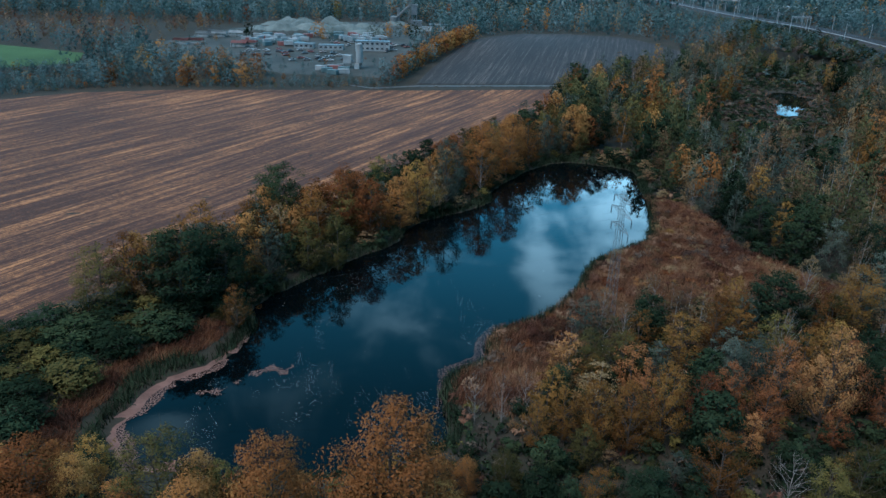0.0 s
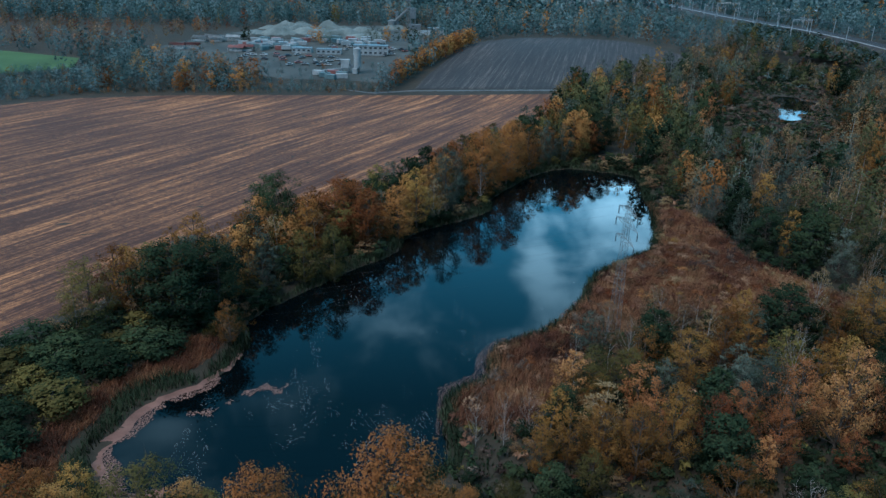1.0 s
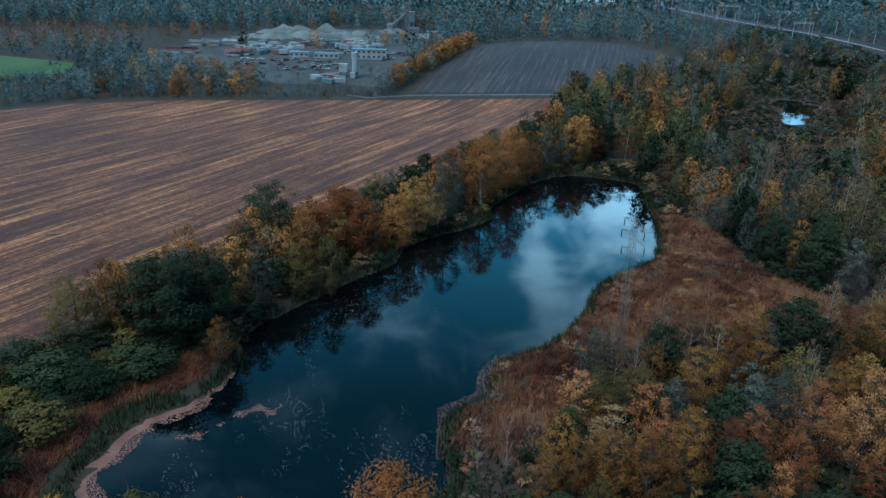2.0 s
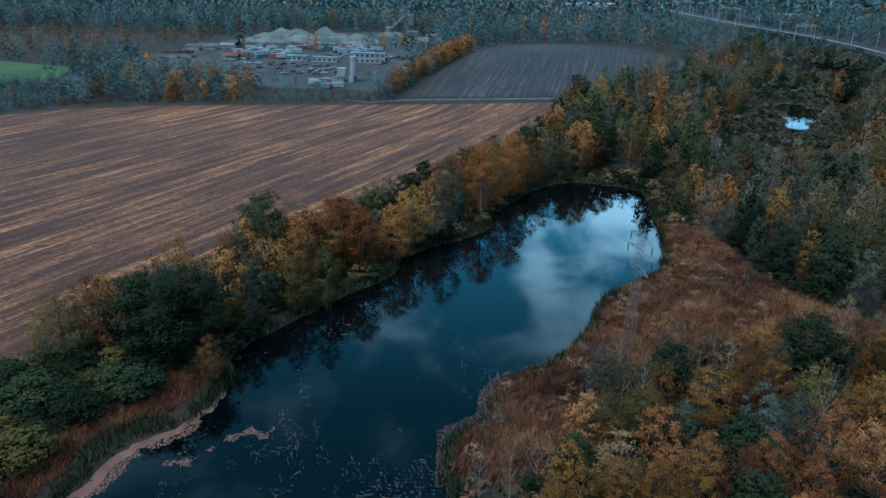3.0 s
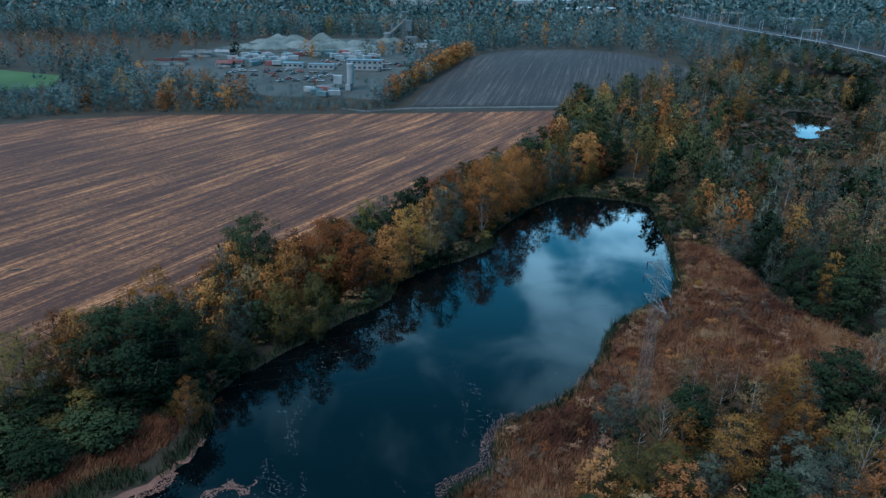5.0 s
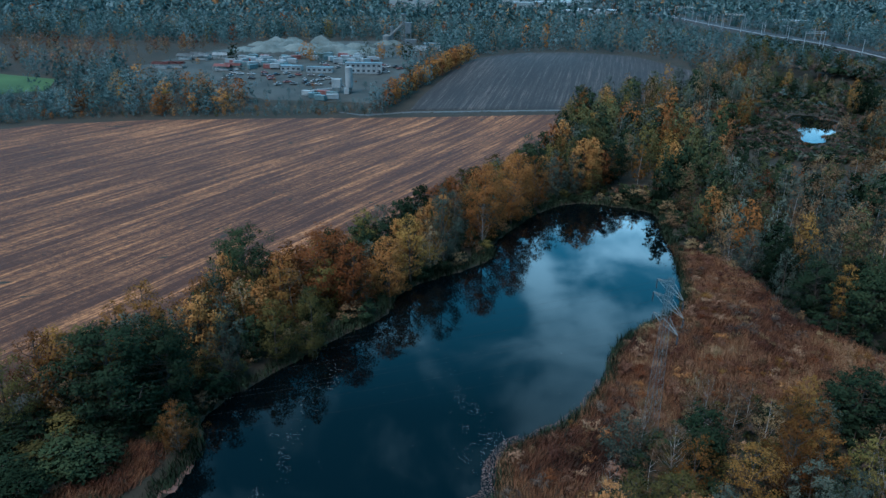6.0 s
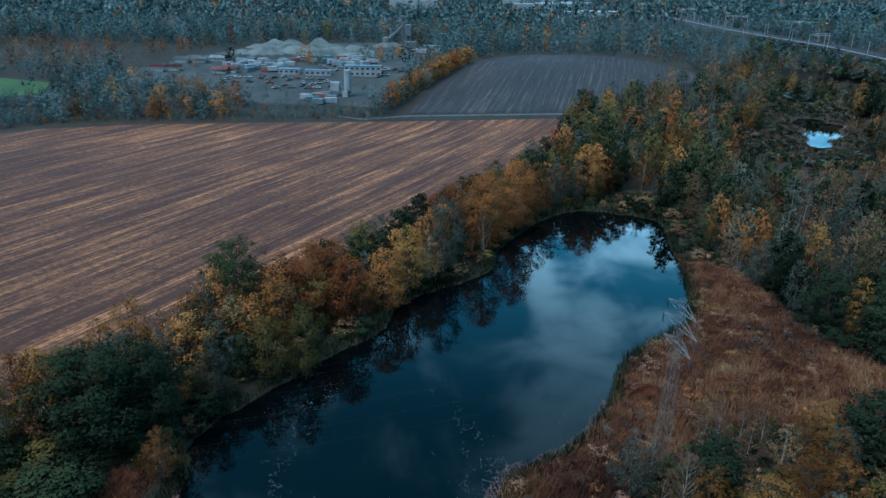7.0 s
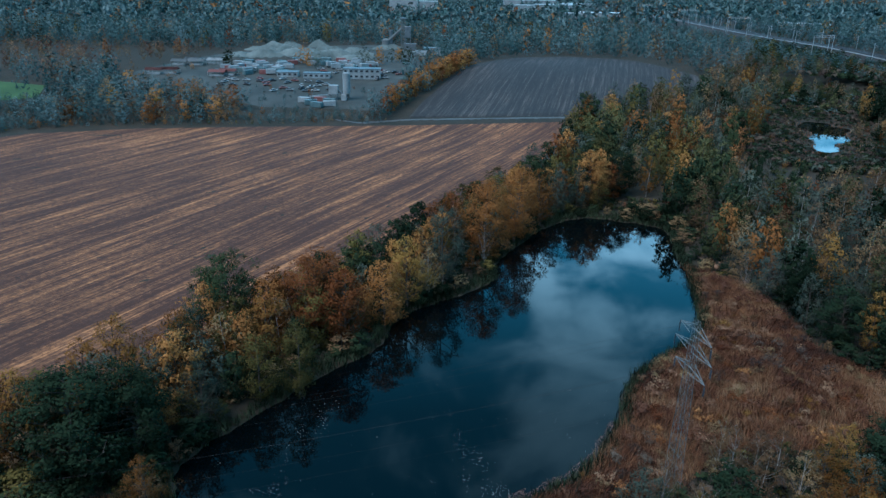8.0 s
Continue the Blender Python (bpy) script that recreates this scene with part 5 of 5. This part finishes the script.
def container_proto(paint, label):
    ob = tagged(new("container"), label, "container", "containers in the yard")
    part("shell", box_bm(0, 0, 1.3, 6.1, 2.44, 2.5, 0.05), paint, ob)
    for k in range(14):
        part("rib", box_bm(-2.7 + 0.42 * k, 0, 1.3, 0.14, 2.52, 2.3, 0.02), paint, ob)
    part("doors", box_bm(3.08, 0, 1.3, 0.06, 2.2, 2.3, 0.01), paint, ob)
    return ob


def stall_proto(paint, label):
    ob = tagged(new("market_tent"), label, "tent", "tents in the yard")
    bm = bmesh.new()
    v = [bm.verts.new(p) for p in ((-5, -3, 2.4), (5, -3, 2.4), (5, 3, 2.4), (-5, 3, 2.4), (-5, 0, 3.7), (5, 0, 3.7))]
    for f in ((0, 1, 5, 4), (2, 3, 4, 5), (0, 4, 3), (1, 2, 5)):
        bm.faces.new([v[k] for k in f])
    bmesh.ops.solidify(bm, geom=bm.faces[:], thickness=0.06)
    part("canopy", bm, paint, ob)
    for sx in (-4.9, 0, 4.9):
        for sy in (-2.9, 2.9):
            part("post", rod_bm((sx, sy, -0.2), (sx, sy, 2.45), 0.06, 0.06, 6), galvanised, ob)
    part("counter", box_bm(0, -2.2, 0.55, 8, 0.8, 1.1, 0.03), white_paint, ob)
    return ob


def strew(protos, places, turn, jitter):
    for i, (x, y) in enumerate(places):
        m = at_land(x, y, turn + rr.normal(0, jitter))
        ob = protos[i % len(protos)]
        if ob.get("placed"):
            copy_thing(ob, m)
        else:
            ob["placed"] = True
            ob.matrix_basis = m


def spots(x0, x1, y0, y1, n, gap):
    out = []
    while len(out) < n:
        p = (rr.uniform(x0, x1), rr.uniform(y0, y1))
        if all(math.hypot(p[0] - a, p[1] - b) > gap for a, b in out):
            out.append(p)
        gap *= 0.999
    return out


cars = [car_proto(white_paint, "white car parked in the yard"), car_proto(grey_metal, "silver car parked in the yard"), car_proto(dark_steel, "dark car parked in the yard"),
        car_proto(white_paint, "white car parked in the yard"), car_proto(red_paint, "red car parked in the yard")]
strew(cars, spots(-126, -66, 440, 456, 20, 5) + spots(-95, -62, 428, 438, 8, 5) + spots(-80, -40, 470, 486, 14, 5.5) + spots(-45, -30, 455, 480, 6, 5), 8, 25)
trucks = [van_proto(white_paint, "white box truck parked in the yard"), van_proto(blue_paint, "white box truck with a blue cab"), van_proto(red_paint, "white box truck with a red cab")]
strew(trucks, spots(-128, -100, 468, 494, 9, 7) + spots(-75, -45, 486, 500, 7, 7) + spots(-28, -16, 545, 560, 3, 8), 15, 30)
boxes = [container_proto(white_paint, "white steel container standing in the yard"), container_proto(blue_paint, "teal blue steel container standing in the yard"), container_proto(white_paint, "white steel container standing in the yard"), container_proto(red_paint, "faded red steel container standing in the yard"),
         container_proto(blue_paint, "teal blue steel container standing in the yard")]
strew(boxes, spots(-136, -98, 466, 500, 22, 6.4) + spots(-100, -60, 500, 516, 12, 7) + spots(-75, -58, 398, 412, 6, 5), 5, 20)
tents = [stall_proto(red_paint, "orange-red tent roof in the yard"), stall_proto(white_paint, "white tent roof in the yard")]
strew(tents, [(-134, 462), (-166, 491), (-129, 465), (-156, 492), (-171, 464), (-160, 497), (-163, 466), (-146, 497)], 3, 6)
hall = tagged(new("steel_hall"), "low pale steel hall beside the gravel works", "building")
hall.matrix_basis = at_land(-14, 566, 4)
part("wall", box_bm(0, 0, 2.0, 14, 9, 4.6, 0.05), white_paint, hall)
part("roof", box_bm(0, 0, 4.45, 14.6, 9.6, 0.3, 0.05), grey_metal, hall)
part("gate", box_bm(-2, -4.54, 1.7, 4, 0.08, 3.2), grey_metal, hall)

# ---- railway ----
ballast = plain("ballast", (0.022, 0.024, 0.025), (0.045, 0.046, 0.046), 0.3, 0.95, bump=0.1, fine=2.0)
concrete = plain("concrete", (0.22, 0.25, 0.26), (0.34, 0.37, 0.38), 0.3, 0.7)
line = along(RAIL, 90)
tan = np.gradient(line, axis=0)
tan /= np.linalg.norm(tan, axis=1)[:, None]
nor = np.stack([-tan[:, 1], tan[:, 0]], -1)
top_z = land(line[:, 0], line[:, 1]) + 3.4


def swept(name, profile, material):
    """A cross-section, as (across, up) from the track bed, carried along the line."""
    X = np.stack([line[:, 0] + nor[:, 0] * a for a, _ in profile], 1)
    Y = np.stack([line[:, 1] + nor[:, 1] * a for a, _ in profile], 1)
    Z = np.stack([top_z + b for _, b in profile], 1)
    return part(name, sheet(name, X, Y, Z, material), material)


tagged(swept("railway_bank", [(-26, -9.5), (-8, -0.2), (-7.6, 0), (7.6, 0), (8, -0.2), (26, -9.5)], ballast), "dark ballast railway embankment", "railway", kind="structure")
rails = tagged(new("railway_track"), "pair of steel railway tracks on ballast", "railway")
for a in (-5.2, -3.76, -0.7, 0.74, 3.8, 5.24):
    ob = swept("rail", [(a - 0.08, 0.02), (a - 0.08, 0.18), (a + 0.08, 0.18), (a + 0.08, 0.02)], dark_steel)
    ob.parent = rails
wall_ob = tagged(swept("parapet", [(7.2, -0.3), (7.2, 0.4), (7.4, 0.4), (7.4, -0.3)], concrete), "pale concrete parapet along the railway", "railway", kind="structure")
seg = np.r_[0, np.cumsum(np.linalg.norm(np.diff(line, axis=0), axis=1))]


def on_line(s, across):
    p = np.array([np.interp(s, seg, line[:, k]) for k in range(2)])
    q = np.array([np.interp(s, seg, nor[:, k]) for k in range(2)])
    return (*(p + q * across), float(np.interp(s, seg, top_z)), math.degrees(math.atan2(q[1], q[0])))


def portal():
    ob = tagged(new("catenary_portal"), "pale steel catenary portal over the tracks", "catenary", "masts along the railway")
    for x in (-9.5, 9.5):
        part("post", box_bm(x, 0, 4.2, 0.26, 0.26, 14, 0.04), galvanised, ob)
    beam = bmesh.new()
    for z in (10.2, 11.2):
        for y in (-0.35, 0.35):
            add_rod(beam, (-9.5, y, z), (9.5, y, z), 0.07, 0.07, 4)
    for k in range(19):
        add_rod(beam, (-9.5 + k, -0.35, 10.2 + (k % 2)), (-8.5 + k, -0.35, 11.2 - (k % 2)), 0.06, 0.06, 4)
    part("beam", beam, galvanised, ob)
    for x in (-4.5, 0, 4.5):
        part("dropper", rod_bm((x, 0, 7.5), (x, 0, 10.3), 0.08, 0.08, 6), galvanised, ob)
    return ob


def mast():
    ob = tagged(new("catenary_mast"), "pale steel catenary mast beside the track", "catenary", "masts along the railway")
    part("post", box_bm(0, 0, 3.8, 0.28, 0.28, 11, 0.04), galvanised, ob)
    arm = bmesh.new()
    add_rod(arm, (0, 0, 8.4), (-3.2, 0, 7.6), 0.08, 0.06, 6)
    add_rod(arm, (0, 0, 6.6), (-3.2, 0, 7.6), 0.08, 0.06, 6)
    part("cantilever", arm, galvanised, ob)
    return ob


first_portal, first_mast = portal(), mast()
first_portal.matrix_basis = pose(227, 508, float(land(227.0, 508.0)) + 1.6, 0, 0, 29)
for s in (330, 480, 620):
    copy_thing(first_portal, pose(*on_line(s, 0)[:3], 0, 0, on_line(s, 0)[3]))
placed = False
for k in range(22):
    for side in (-9.6, 9.6):
        px, py, pz, turn = on_line(60 + 38 * k, side)
        m = pose(px, py, pz - 1.0, 0, 0, turn + (180 if side < 0 else 0))
        if placed:
            copy_thing(first_mast, m)
        else:
            first_mast.matrix_basis, placed = m, True
for a, z in ((-4.5, 7.4), (0.0, 7.4), (4.5, 7.4), (-4.5, 6.0), (4.5, 6.0)):
    pts = [(*on_line(s, a)[:2], on_line(s, a)[2] + z) for s in np.linspace(10, 840, 60)]
    v, f = tube(pts, [0.05] * 60, 4)
    tagged(part("overhead_wire", mesh_of("overhead_wire", v, f, dark_steel), dark_steel), "thin dark overhead railway wire", "cable", "wires over the railway")


# ---- station and sheds beyond the woods ----
def station_shed(x, y, turn, long, deep, high):
    """A long pale shed with a shallow gabled roof, doors along its front."""
    ob = tagged(new("station_shed"), "long pale flat-roofed shed beside the railway", "building", "sheds by the railway")
    ob.matrix_basis = at_land(x, y, turn)
    part("wall", box_bm(0, 0, high / 2 - 0.4, long, deep, high + 0.8, 0.05), white_paint, ob)
    bm = bmesh.new()
    for side in (-1, 1):
        add_box(bm, 0, 0, 0, long + 1.0, deep / 2 + 0.6, 0.25, 0.02, pose(0, side * deep / 4, high + 0.55, -side * 6, 0, 0))
    part("roof", bm, galvanised, ob)
    for k in range(int(long // 8)):
        part("gate", box_bm(-long / 2 + 4 + 8 * k, -deep / 2 - 0.03, 1.7, 4.2, 0.1, 3.4), grey_metal, ob)


for row in ((172, 945, -8, 46, 16, 6), (150, 985, -8, 30, 12, 5), (150, 1200, 5, 60, 18, 8), (110, 1225, 5, 40, 14, 10), (185, 1215, 0, 50, 16, 7), (128, 1370, 0, 90, 20, 12), (-75, 1130, 0, 40, 16, 22), (-40, 1150, 0, 26, 16, 18), (330, 760, -20, 44, 14, 6)):
    station_shed(*row)
